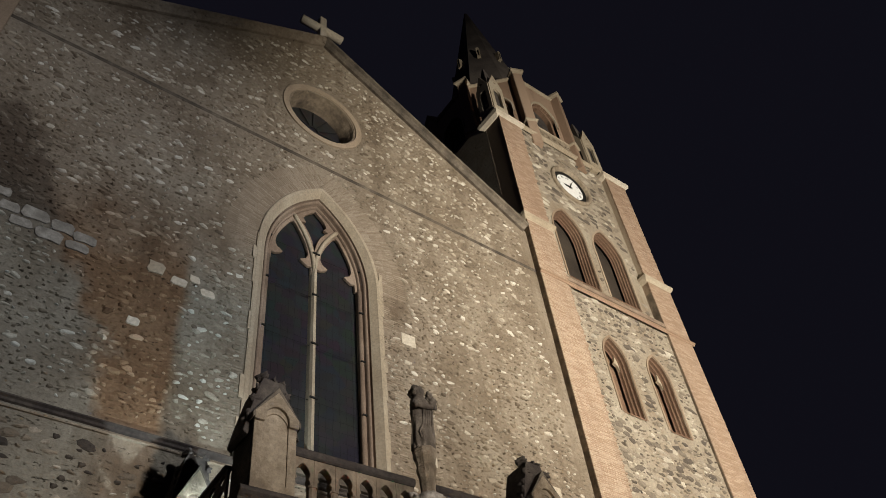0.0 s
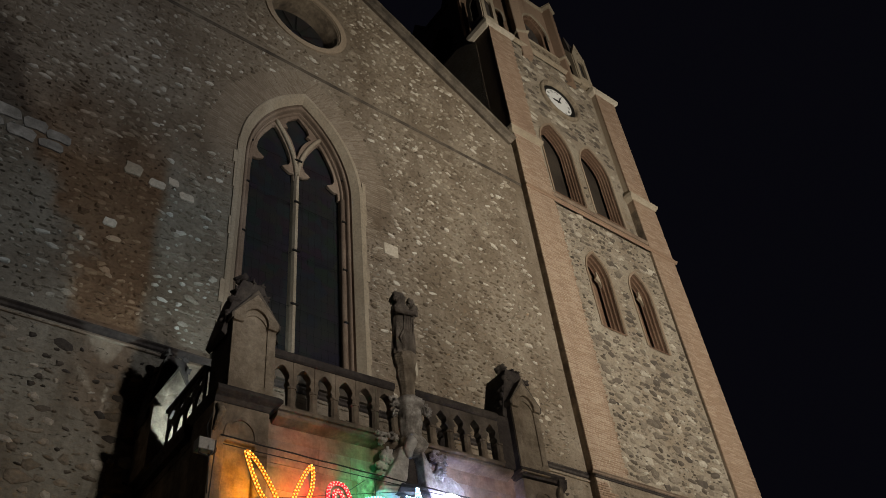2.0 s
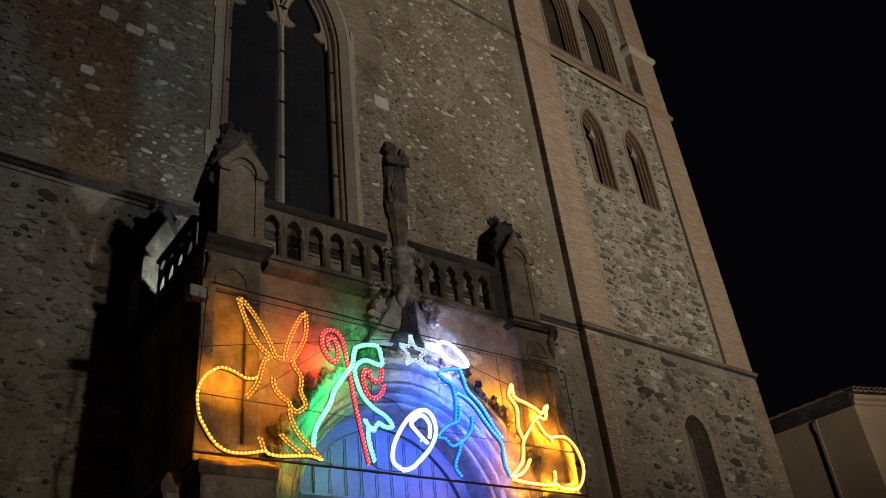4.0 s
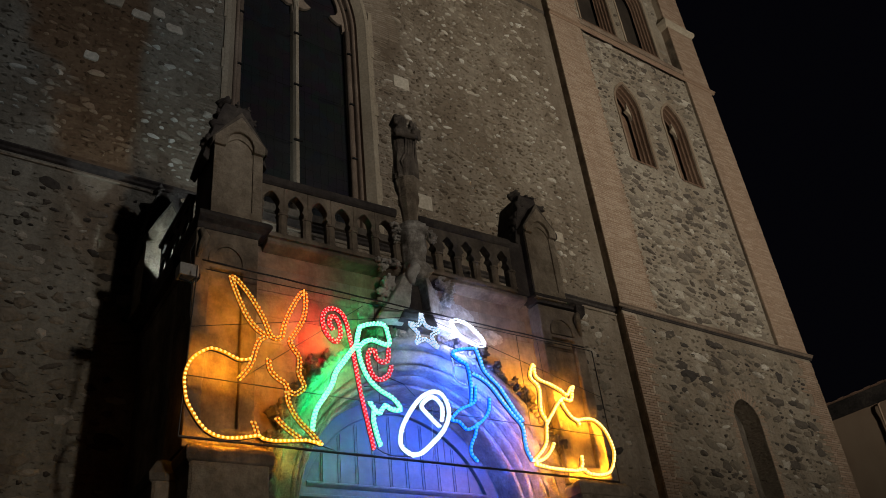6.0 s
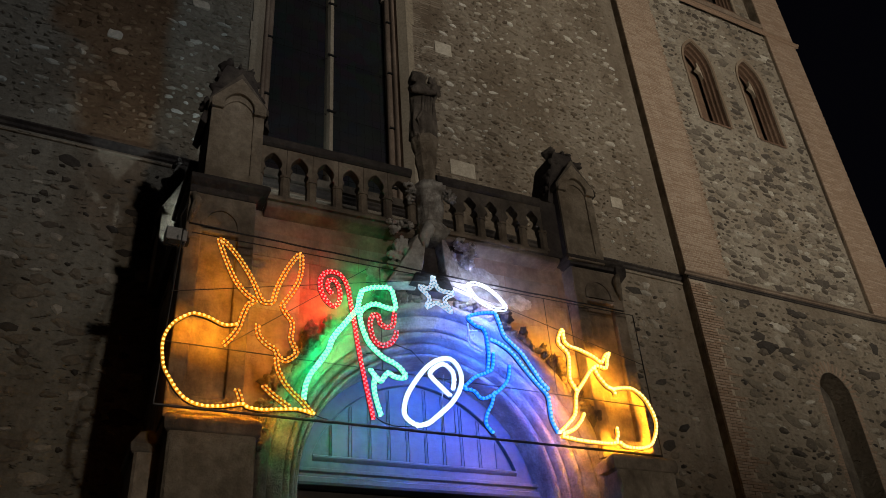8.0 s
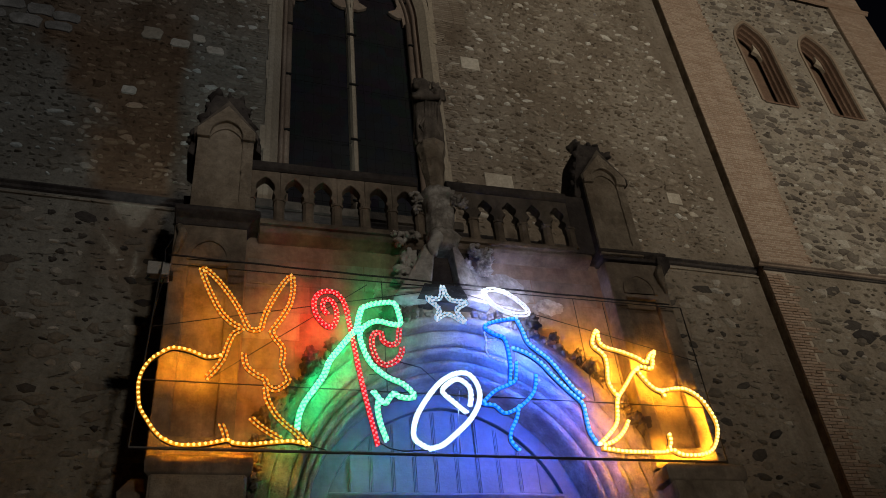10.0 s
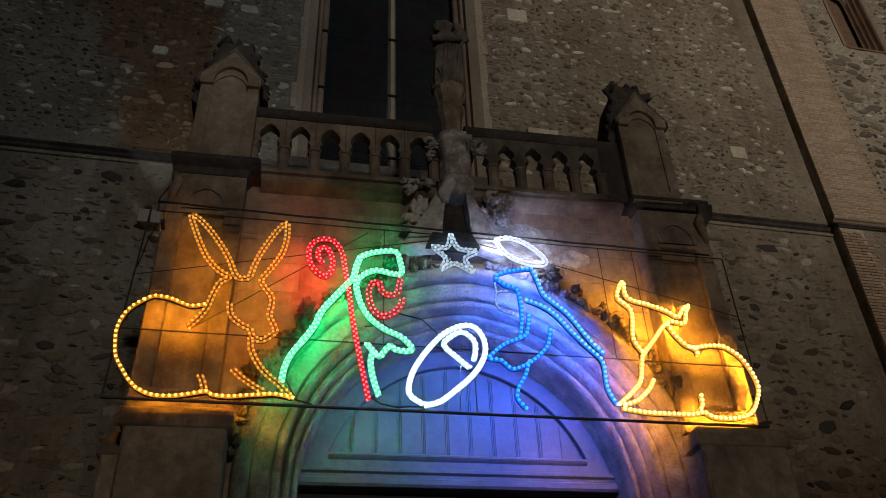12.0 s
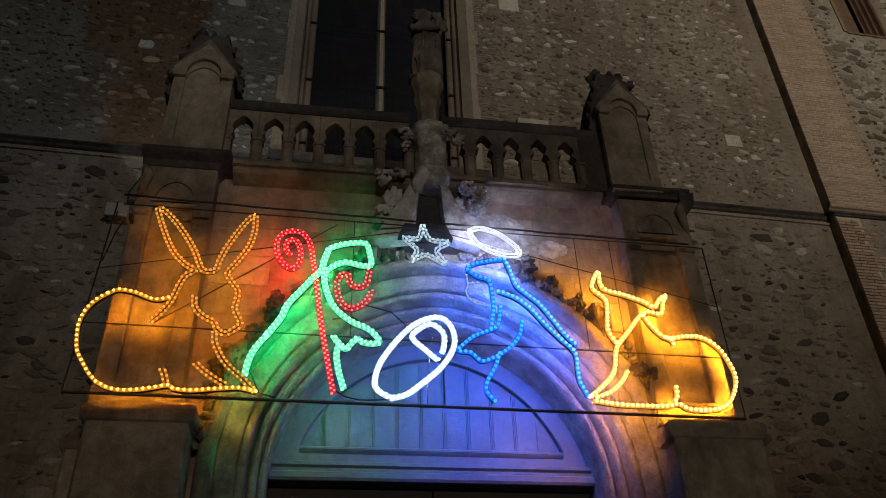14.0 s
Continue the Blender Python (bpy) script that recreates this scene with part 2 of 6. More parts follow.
PAVING = weathered("stone_paving", (0.1, 0.09, 0.08), (0.14, 0.13, 0.115), (0.19, 0.17, 0.15), fine=10, relief=0.01)
WOOD = weathered("grey_painted_boards", (0.04, 0.047, 0.052), (0.058, 0.068, 0.074), (0.085, 0.095, 0.1), rough=0.6, big=1.0, fine=12, relief=0.006, stain=(0.09, 0.085, 0.085), stain_amount=0.5, stretch=(6, 6, 0.5))
DOOR_WOOD = weathered("dark_door_wood", (0.025, 0.02, 0.016), (0.04, 0.032, 0.025), (0.06, 0.048, 0.036), rough=0.6, fine=14, relief=0.005)


def plain(name, colour, rough=0.5, metal=0.0):
    m, nt, bs = nodes_of(name)
    n = noise_node(nt, 30, 4)
    c = mix(nt, colour, ramp(nt, n.outputs["Fac"], [(0.3, (0.75,) * 3), (0.7, (1.2,) * 3)]), 0.7, "MULTIPLY")
    link(nt, c, bs.inputs["Base Color"])
    bs.inputs["Roughness"].default_value, bs.inputs["Metallic"].default_value = rough, metal
    return m


IRON = plain("black_iron", (0.02, 0.019, 0.018), 0.55, 0.6)
STEEL = plain("painted_steel", (0.06, 0.055, 0.05), 0.45, 0.7)
CABLE = plain("black_cable", (0.012, 0.012, 0.012), 0.6)
BOX_PLASTIC = plain("grey_plastic", (0.3, 0.29, 0.27), 0.5)
LEAD = plain("window_lead", (0.01, 0.01, 0.01), 0.9)
DIAL = plain("white_enamel", (0.8, 0.8, 0.78), 0.35)
INK = plain("black_enamel", (0.02, 0.02, 0.02), 0.4)


def stained_glass():
    m, nt, bs = nodes_of("dark_leaded_glass")
    v = nt.nodes.new("ShaderNodeTexVoronoi")
    v.inputs["Scale"].default_value = 3.2
    geo = nt.nodes.new("ShaderNodeNewGeometry")
    link(nt, geo.outputs["Position"], v.inputs["Vector"])
    col = mix(nt, (0.015, 0.015, 0.017), v.outputs["Color"], 0.008)
    link(nt, col, bs.inputs["Base Color"])
    bs.inputs["Roughness"].default_value = 0.3
    n = noise_node(nt, 6, 3)
    bump(nt, bs, n.outputs["Fac"], 0.4, 0.02)
    return m


GLASS = stained_glass()


def glow(name, colour, strength):
    m = bpy.data.materials.new(name)
    m.use_nodes = True
    nt = m.node_tree
    nt.nodes.remove(nt.nodes["Principled BSDF"])
    e = nt.nodes.new("ShaderNodeEmission")
    e.inputs[0].default_value, e.inputs[1].default_value = (*colour, 1), strength
    link(nt, e.outputs[0], nt.nodes["Material Output"].inputs[0])
    return m


# ---- mesh building ----
class Shape:
    """Collects vertices and faces of one part."""

    def __init__(self):
        self.v, self.f = [], []

    def add(self, verts, faces):
        k = len(self.v)
        self.v += [tuple(p) for p in verts]
        self.f += [tuple(i + k for i in f) for f in faces]
        return self

    def loft(self, rings, closed=True, caps=True):
        n = len(rings[0])
        faces = []
        for r in range(len(rings) - 1):
            for i in range(n if closed else n - 1):
                j = (i + 1) % n
                faces.append((r * n + i, r * n + j, (r + 1) * n + j, (r + 1) * n + i))
        if caps:
            faces.append(tuple(range(n))[::-1])
            faces.append(tuple((len(rings) - 1) * n + i for i in range(n)))
        return self.add([p for ring in rings for p in ring], faces)

    def box(self, x0, x1, y0, y1, z0, z1, c=0.0):
        """A box; c takes its upright edges off."""
        if c:
            ring = [(x0 + c, y0), (x1 - c, y0), (x1, y0 + c), (x1, y1 - c), (x1 - c, y1), (x0 + c, y1), (x0, y1 - c), (x0, y0 + c)]
        else:
            ring = [(x0, y0), (x1, y0), (x1, y1), (x0, y1)]
        return self.loft([[(x, y, z) for x, y in ring] for z in (z0, z1)])

    def stack(self, x0, x1, y0, y1, steps, west=1.0):
        """A moulded block: rectangles grown by off at the heights z, by a share of it only on the west."""
        return self.loft([[(x0 - west * o, y0 - o, z), (x1 + o, y0 - o, z), (x1 + o, y1 + o, z), (x0 - west * o, y1 + o, z)] for o, z in steps])

    def prism(self, poly, y0, y1):
        """A polygon of (x, z) given depth from y0 to y1."""
        return self.slab(poly, [], y0, y1)

    def run(self, profile, x0, x1):
        """A profile of (y, z) drawn out along x."""
        return self.loft([[(x, y, z) for y, z in profile] for x in (x0, x1)])

    def run_y(self, profile, y0, y1):
        """A profile of (x, z) drawn out along y."""
        return self.loft([[(x, y, z) for x, z in profile] for y in (y0, y1)])

    def slab(self, outer, holes, y0, y1):
        """A wall in the plane of x and z, with openings through it."""
        loops = [outer, *holes]
        flat = [p for loop in loops for p in loop]
        tris = mathutils.geometry.tessellate_polygon([[Vector((x, z, 0)) for x, z in loop] for loop in loops])
        n = len(flat)
        verts = [(x, y0, z) for x, z in flat] + [(x, y1, z) for x, z in flat]
        faces = [tuple(t) for t in tris] + [tuple(i + n for i in t)[::-1] for t in tris]
        k = 0
        for loop in loops:
            m = len(loop)
            faces += [(k + i, k + (i + 1) % m, n + k + (i + 1) % m, n + k + i) for i in range(m)]
            k += m
        return self.add(verts, faces)

    def tube(self, path, radius, sides=8, caps=True):
        pts = [Vector(p) for p in path]
        rings = []
        for i, p in enumerate(pts):
            d = (pts[min(i + 1, len(pts) - 1)] - pts[max(i - 1, 0)]).normalized()
            a = d.cross(Vector((0, 1, 0)) if abs(d.y) < 0.9 else Vector((1, 0, 0))).normalized()
            b = d.cross(a)
            r = radius[i] if isinstance(radius, (list, tuple)) else radius
            rings.append([p + r * (a * math.cos(t) + b * math.sin(t)) for t in (2 * math.pi * k / sides for k in range(sides))])
        return self.loft(rings, True, caps)

    def lathe(self, cx, cy, steps, sides=16):
        """Turned about an upright axis: (radius, z)."""
        return self.loft([[(cx + r * math.cos(2 * math.pi * k / sides), cy + r * math.sin(2 * math.pi * k / sides), z) for k in range(sides)] for r, z in steps])

    def make(self, name, material, parent=None, label="", smooth=False, bevel=0.0):
        me = bpy.data.meshes.new(name)
        me.from_pydata(self.v, [], self.f)
        bm = bmesh.new()
        bm.from_mesh(me)
        bmesh.ops.recalc_face_normals(bm, faces=bm.faces)
        bm.to_mesh(me)
        bm.free()
        me.materials.append(material)
        if smooth:
            for p in me.polygons:
                p.use_smooth = True
        ob = new(name, me)
        if parent:
            ob.parent = parent
        if label:
            ob["label"] = label
        if bevel:
            b = ob.modifiers.new("edges", "BEVEL")
            b.width, b.segments, b.limit_method, b.angle_limit = bevel, 2, "ANGLE", radians(40)
        return ob


def thing(name, label, category, group="", kind=""):
    return tagged(new(name), label, category, group, kind)


def arch(cx, hw, radius, spring, base, off=0.0, n=14):
    """A pointed arch as (x, z), from the left foot over the point to the right foot; off widens it about the same centres."""
    c, r = radius - hw, radius + off
    top = math.acos(min(1, c / r))
    right = [(-c + r * math.cos(top * k / n), spring + r * math.sin(top * k / n)) for k in range(n + 1)]
    pts = [(hw + off, base)] + right
    left = [(-x, z) for x, z in pts[:-1]]
    return [(cx + x, z) for x, z in left] + [(cx + x, z) for x, z in reversed(pts)]


def arch_moulding(shape, cx, hw, radius, spring, base, stations, n=14):
    """Mouldings of a pointed arch: (off, y) stations from the outside in."""
    rings = [[(x, y, z) for x, z in arch(cx, hw, radius, spring, base, off, n)] for off, y in stations]
    return shape.loft(rings, False, False)


def ring_of(cx, cz, r, n=40):
    return [(cx + r * math.cos(2 * math.pi * k / n), cz + r * math.sin(2 * math.pi * k / n)) for k in range(n)]


def smooth_path(pts, step=0.03):
    """Catmull-Rom through (x, z) points, evenly stepped."""
    p = [pts[0], *pts, pts[-1]]
    fine = []
    for i in range(1, len(p) - 2):
        a, b, c, d = (Vector(q) for q in p[i - 1:i + 3])
        for k in range(8):
            t = k / 8
            fine.append(0.5 * (2 * b + (c - a) * t + (2 * a - 5 * b + 4 * c - d) * t * t + (3 * b - a - 3 * c + d) * t ** 3))
    fine.append(Vector(pts[-1]))
    out, run = [fine[0]], 0.0
    for a, b in zip(fine, fine[1:]):
        seg = (b - a).length
        while run + seg >= step:
            a = a.lerp(b, (step - run) / seg)
            seg = (b - a).length
            out.append(a)
            run = 0.0
        run += seg
    return out


def carved_lump(shape, centre, size, seed, lobes=6):
    """A worn carved leaf boss: a lobed, hollowed lump."""
    rnd = random.Random(seed)
    n, m = 18, 11
    ph = [rnd.uniform(0, 6.28) for _ in range(4)]
    rings = []
    for j in range(m + 1):
        v = math.pi * (0.04 + 0.92 * j / m)
        ring = []
        for i in range(n):
            u = 2 * math.pi * i / n
            r = 1 + 0.28 * math.sin(lobes * u + ph[0]) * math.sin(v) + 0.22 * math.sin(3 * v * 2 + ph[1] + 2 * u) + 0.3 * noise.noise(Vector((math.cos(u) * 2 + seed, math.sin(u) * 2, v * 2))) + 0.18 * noise.noise(Vector((math.cos(u) * 5, math.sin(u) * 5 + seed, v * 5)))
            ring.append((centre[0] + size[0] * r * math.sin(v) * math.cos(u), centre[1] + size[1] * r * math.sin(v) * math.sin(u), centre[2] + size[2] * r * math.cos(v)))
        rings.append(ring)
    return shape.loft(rings)

# ---- the large structure ----
AX = 7.05          # axis of the nave window and gable
G = -0.35          # level of the square
WALL_Y, TOWER_Y, PIL_Y, BASE_Y, BELL_Y = 13.0, 12.88, 12.78, 12.77, 13.1
LEFT, RIGHT = -6.0, 15.46
EAVE, APEX = 22.92, 28.25
WIN = (AX, 1.69, 3.66, 16.6, 10.45)      # nave window: axis, half width, radius, spring, sill
OCULUS = (7.06, 23.55)
PORTAL = (7.4, 1.77, 1.9, 3.95, G)    # innermost order of the porch door
STRING_LOW, STRING_HIGH = 10.26, 20.88

ground = tagged(Shape().box(-600, 600, -600, 600, G - 0.3, G).make("ground", PAVING), "grey stone paving of the church square", "paving", kind="structure")

# gabled front wall
gable = [(LEFT, G), (RIGHT, G), (RIGHT, EAVE), (AX, APEX), (-3.2, 21.7), (LEFT, 20.0)]
wall_main = Shape().slab(gable, [arch(*WIN), ring_of(*OCULUS, 1.18)], WALL_Y, 14.0).make("wall_nave", MORTAR)
tagged(wall_main, "tall gabled church front of pebbly rubble in brown mortar", "wall", kind="structure")
nave = Shape()
nave.run_y([(-1.1, EAVE - 0.4), (RIGHT + 0.1, EAVE - 0.4), (AX, APEX - 0.4)], 14.0, 34.0)
tagged(nave.make("roof_nave", TILE), "tiled nave roof behind the gable", "roof", kind="structure")
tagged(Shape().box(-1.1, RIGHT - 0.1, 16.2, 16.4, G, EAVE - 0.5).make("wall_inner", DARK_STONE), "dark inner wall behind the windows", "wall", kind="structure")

for name, label, box in (("wall_nave_north", "rubble side wall of the nave", (-1.1, -0.5, 14.0, 34.0)), ("wall_nave_south", "rubble side wall of the nave beyond the tower", (RIGHT - 0.6, RIGHT - 0.02, 20.4, 34.0)), ("wall_nave_east", "rubble end wall of the nave", (-0.5, RIGHT - 0.6, 33.4, 34.0))):
    tagged(Shape().box(*box, G, EAVE - 0.42).make(name, MORTAR), label, "wall", kind="structure")

# coping along the gable, with its cross
coping = thing("gable_coping", "pale stone coping along the church gable", "coping", kind="structure")
for name, x1, z1 in (("coping_slope", RIGHT - 0.05, EAVE + 0.1), ("coping_slope", -3.25, 21.7)):
    d = Vector((x1 - AX, 0, z1 - APEX))
    n = Vector((-d.z, 0, d.x)).normalized() * (1 if x1 < AX else 1)
    if n.z < 0:
        n = -n
    prof = [(12.9, -0.2), (12.84, -0.1), (12.82, -0.02), (12.74, 0.02), (12.72, 0.1), (12.9, 0.16), (14.0, 0.16), (14.0, -0.2)]
    a, b = Vector((AX, 0, APEX)), Vector((x1, 0, z1))
    # right slope takes a darker stone in place of its shadow
    Shape().loft([[tuple(p + n * h + Vector((0, y, 0))) for y, h in prof] for p in (a, b)]).make(name, MORTAR if x1 < AX else SOOT_SHADE_STONE, coping)


def string_course(name, z, x0, x1, y, h=0.22, out=0.13, mat=DARK_STONE):
    prof = [(y, z - h * 0.6), (y - out * 0.4, z - h * 0.5), (y - out * 0.55, z - h * 0.25), (y - out, z - h * 0.1), (y - out, z + h * 0.05), (y, z + h * 0.5)]
    return tagged(Shape().run(prof, x0, x1).make(name, mat), "weathered stone string course across the wall", "string course", kind="structure")


string_course("trim", STRING_LOW, LEFT, 15.44, WALL_Y, 0.17, 0.11)
tagged(Shape().run([(13.0, 10.06), (12.96, 10.06), (12.945, 10.08), (12.96, 10.1), (13.0, 10.1)], LEFT, 15.44).make("trim", TOWER_MORTAR), "thin pale bead under the string course", "string course", kind="structure")
string_course("trim", STRING_HIGH, -1.73, RIGHT, WALL_Y, 0.1, 0.055, SOOT_SHADE_STONE)
tagged(Shape().box(-3.2, -1.73, WALL_Y - 0.15, 13.5, G, 21.6).make("pilaster", PALE_BRICK), "plain corner pilaster of the church front", "pilaster", kind="structure")

# ---- tower ----
T0, T1 = 15.46, 23.2
PA, PB = 16.76, 21.85      # inner edges of the corner pilasters
lancets = [(18.23, 0.51, 1.15, 18.02, 15.75), (20.38, 0.51, 1.15, 18.07, 15.73)]
belfry = [(18.2, 0.8, 1.68, 24.55, 21.76), (20.36, 0.8, 1.63, 24.5, 21.76)]
CLOCK = (19.36, 28.3)
niche = (19.24, 0.51, 0.58, 7.78, 3.0)
tower_upper = Shape().slab([(T0 + 0.4, 10.3), (T1 - 0.4, 10.3), (T1 - 0.4, 21.1), (T0 + 0.4, 21.1)], [arch(*a) for a in lancets], TOWER_Y, 13.7).make("wall_tower", TOWER_MORTAR)
tagged(tower_upper, "bell tower face of dark rubble in pale mortar", "wall", kind="structure")
tower_bell = Shape().slab([(T0 + 0.4, 21.1), (T1 - 0.4, 21.1), (T1 - 0.4, 31.0), (T0 + 0.4, 31.0)], [arch(*a) for a in belfry] + [ring_of(*CLOCK, 0.98)], BELL_Y, 13.7).make("wall_belfry", TOWER_MORTAR)
tagged(tower_bell, "set-back bell stage of dark rubble in pale mortar", "wall", kind="structure")
tagged(Shape().run([(TOWER_Y - 0.06, 21.06), (TOWER_Y - 0.1, 21.12), (TOWER_Y - 0.1, 21.2), (TOWER_Y - 0.04, 21.24), (BELL_Y + 0.05, 21.62), (BELL_Y + 0.05, 21.06)], PA - 0.05, PB).make("trim", RED_STONE), "sloping weathered ledge below the belfry", "ledge", kind="structure")
tower_lower = Shape().slab([(T0 + 0.5, G), (T1, G), (T1, 10.12), (T0 + 0.5, 10.12)], [arch(*niche)], BASE_Y, 13.6).make("wall_tower_base", BASE_MORTAR)
tagged(tower_lower, "tower base of large dark stones in pale mortar", "wall", kind="structure")
tagged(Shape().box(T0 + 0.05, T1 - 0.1, 13.7, 20.4, G, 31.0).make("tower_core", TOWER_MORTAR), "rubble body of the bell tower", "tower", kind="structure")
tagged(Shape().box(18.5, 20.0, 13.3, 13.4, 2.5, 8.8).make("niche_back", SOOT_SHADE_STONE), "dark back of the blind arch", "wall", kind="structure")

string_course("trim", STRING_LOW + 0.02, T0 - 0.12, T1 + 0.12, BASE_Y - 0.015, 0.11, 0.08, RED_STONE)
# dark strip stands in for the shadow line under the course
string_course("trim", STRING_LOW - 0.09, T0 - 0.04, T1 + 0.05, BASE_Y - 0.01, 0.08, 0.06, DARK_STONE)
string_course("trim", 20.76, T0 - 0.04, T1 + 0.12, PIL_Y, 0.16, 0.1, BRICK)
string_course("trim", 30.95, PA - 0.1, PB + 0.1, BELL_Y - 0.06, 0.2, 0.16, TRIM_STONE)

# pilaster cores behind the brick skins
pil = []
for x0, x1 in ((T0, PA), (PB, T1)):
    core = tagged(Shape().box(x0 + 0.006, x1 - 0.006, PIL_Y - 0.004, 13.7, G, 23.5).make("pilaster", PALE_BRICK), "brick corner pilaster of the bell tower", "pilaster", kind="structure")
    top = Shape().box(x0 + 0.055, x1 - 0.055, PIL_Y + 0.05, 13.7, 23.5, 30.4).make("shaft", PALE_BRICK, core)
    Shape().stack(x0, x1, PIL_Y + 0.05, 13.8, [(0.0, 23.45), (0.13, 23.62), (0.16, 23.76), (0.02, 24.02)]).make("offset_cap", TRIM_STONE, core, "pale stone weathering cap")
    Shape().stack(x0, x1, PIL_Y + 0.1, 13.8, [(0.0, 30.3), (0.14, 30.42), (0.18, 30.62), (0.0, 30.78)]).make("top_cap", WHITE_STONE, core, "pale stone top cap")
    # darker sheet puts shade into the colour of the pilaster's side
    Shape().box(x0 - 0.002, x0 + 0.02, PIL_Y + 0.03, WALL_Y + 0.2, G, 22.9).make("return_face", PORCH_STONE, core, "darkened sheet for the unlit side of the pilaster")
    pil.append(core)

# ---- neighbouring house ----
house = thing("house", "tan rendered house with a tiled eave beyond the church", "house")
HX, HY, HZ = 27.0, 11.75, 9.5
HF, HN = Vector((0.951, -0.309, 0)), Vector((-0.309, -0.951, 0))     # along the front, and out of it


def front(s, out, z):
    """A place on the street front: s metres along it, out metres before it."""
    p = Vector((HX, HY, 0)) + HF * s + HN * out
    return (p.x, p.y, z)


def along_front(profile, s0, s1):
    return Shape().loft([[front(s, o, z) for o, z in profile] for s in (s0, s1)])


foot = [(HX, HY), front(15, 0, 0)[:2], (42, 24), (HX, 24)]
Shape().loft([[(x, y, z) for x, y in foot] for z in (G, HZ)]).make("wall", PLASTER, house)
Shape().box(HX - 0.06, HX + 0.3, HY + 0.03, 24, HZ, HZ + 0.5).make("verge_board", DARK_STONE, house, "blackened verge under the roof edge")
along_front([(0.0, HZ), (0.05, HZ), (0.09, HZ + 0.05), (0.09, HZ + 0.11), (0.05, HZ + 0.14), (0.14, HZ + 0.2), (0.17, HZ + 0.27), (0.17, HZ + 0.31), (0.12, HZ + 0.34), (-0.3, HZ + 0.36), (-0.3, HZ)], -0.02, 14.5).make("eave_moulding", PLASTER, house)
roof = Shape().loft([[(x, y, HZ + z) for x, y in foot] for z in (0.36, 0.5)]).make("roof", SLATE, house, "low dark roof")
for k in range(26):
    s0 = 0.06 + 0.235 * k
    half = [(0.11 * math.cos(math.pi * i / 8), 0.1 * math.sin(math.pi * i / 8)) for i in range(9)] + [(-0.085 + 0.17 * i / 6, 0.08 * math.sin(math.pi * (1 - i / 6))) for i in range(7)]
    Shape().loft([[front(s0 + a, o, HZ + zz + b) for a, b in half] for o, zz in ((0.24, 0.47), (-0.7, 0.66))]).make("roof_tile", TILE, roof)
    along_front([(0.2, HZ + 0.4), (0.22, HZ + 0.43), (0.2, HZ + 0.47), (-0.2, HZ + 0.5), (-0.2, HZ + 0.4)], s0 - 0.09, s0 + 0.09).make("under_tile", TILE, roof)
for k in range(18):
    y = HY + 0.3 + 0.24 * k
    Shape().box(HX - 0.1, HX + 0.3, y - 0.11, y + 0.1, HZ + 0.5, HZ + 0.56 + 0.02 * (k % 2)).make("roof_tile", TILE, roof)
Shape().tube([(HX + 0.02, 13.1, HZ - 0.02), (HX - 0.1, 13.1, HZ - 0.08), (HX - 0.11, 13.1, HZ - 0.25), (HX - 0.08, 13.12, HZ - 0.5), (HX - 0.08, 13.14, 6), (HX - 0.08, 13.14, G)], 0.03, 10).make("downpipe", PLASTER, house, "tan painted downpipe", True)

# ---- porch ----
P0, P1, PY = 3.97, 10.47, 10.0
standing = set(bpy.data.objects)
TER = 7.5
porch = Shape()
porch.slab([(P0 + 0.5, G)] + arch(PORTAL[0], PORTAL[1], PORTAL[2], PORTAL[3], G, 0.45) + [(P1 - 0.5, G), (P1 - 0.5, TER), (P0 + 0.5, TER)], [], PY + 0.12, 10.6)
wall_porch = tagged(porch.make("wall_porch", PORCH_WALL), "reddish sandstone wall over the porch door", "wall", kind="structure")
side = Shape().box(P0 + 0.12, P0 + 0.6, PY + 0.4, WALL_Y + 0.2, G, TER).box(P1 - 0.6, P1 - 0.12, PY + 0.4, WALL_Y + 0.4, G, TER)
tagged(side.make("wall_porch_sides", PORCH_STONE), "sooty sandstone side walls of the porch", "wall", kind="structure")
tagged(Shape().box(P0 + 0.1, P1 - 0.1, PY + 0.2, WALL_Y + 0.4, TER - 0.25, TER).make("terrace", PORCH_STONE), "stone terrace floor over the porch", "terrace", kind="structure")

# moulded orders of the doorway
door_arch = thing("door_arch", "moulded pointed stone arch with several rounded orders", "arch", kind="structure")
orders = [("hood_mould", [(0.46, 10.14), (0.47, 10.02), (0.5, 9.96), (0.55, 9.94), (0.6, 9.97), (0.63, 10.05), (0.64, 10.14)]),
          ("outer_order", [(0.47, 10.14), (0.45, 10.09), (0.42, 10.075), (0.38, 10.085), (0.33, 10.1), (0.29, 10.1), (0.265, 10.11), (0.26, 10.17)]),
          ("middle_order", [(0.26, 10.17), (0.245, 10.14), (0.215, 10.13), (0.18, 10.15), (0.165, 10.2), (0.17, 10.28), (0.15, 10.33)]),
          ("hollow", [(0.15, 10.33), (0.135, 10.28), (0.105, 10.27), (0.08, 10.3), (0.07, 10.37), (0.07, 10.46)]),
          ("inner_order", [(0.07, 10.46), (0.055, 10.42), (0.02, 10.41), (0.0, 10.45), (0.0, 10.55), (0.0, 10.78), (0.0, 11.3)])]
rv = random.Random(8)
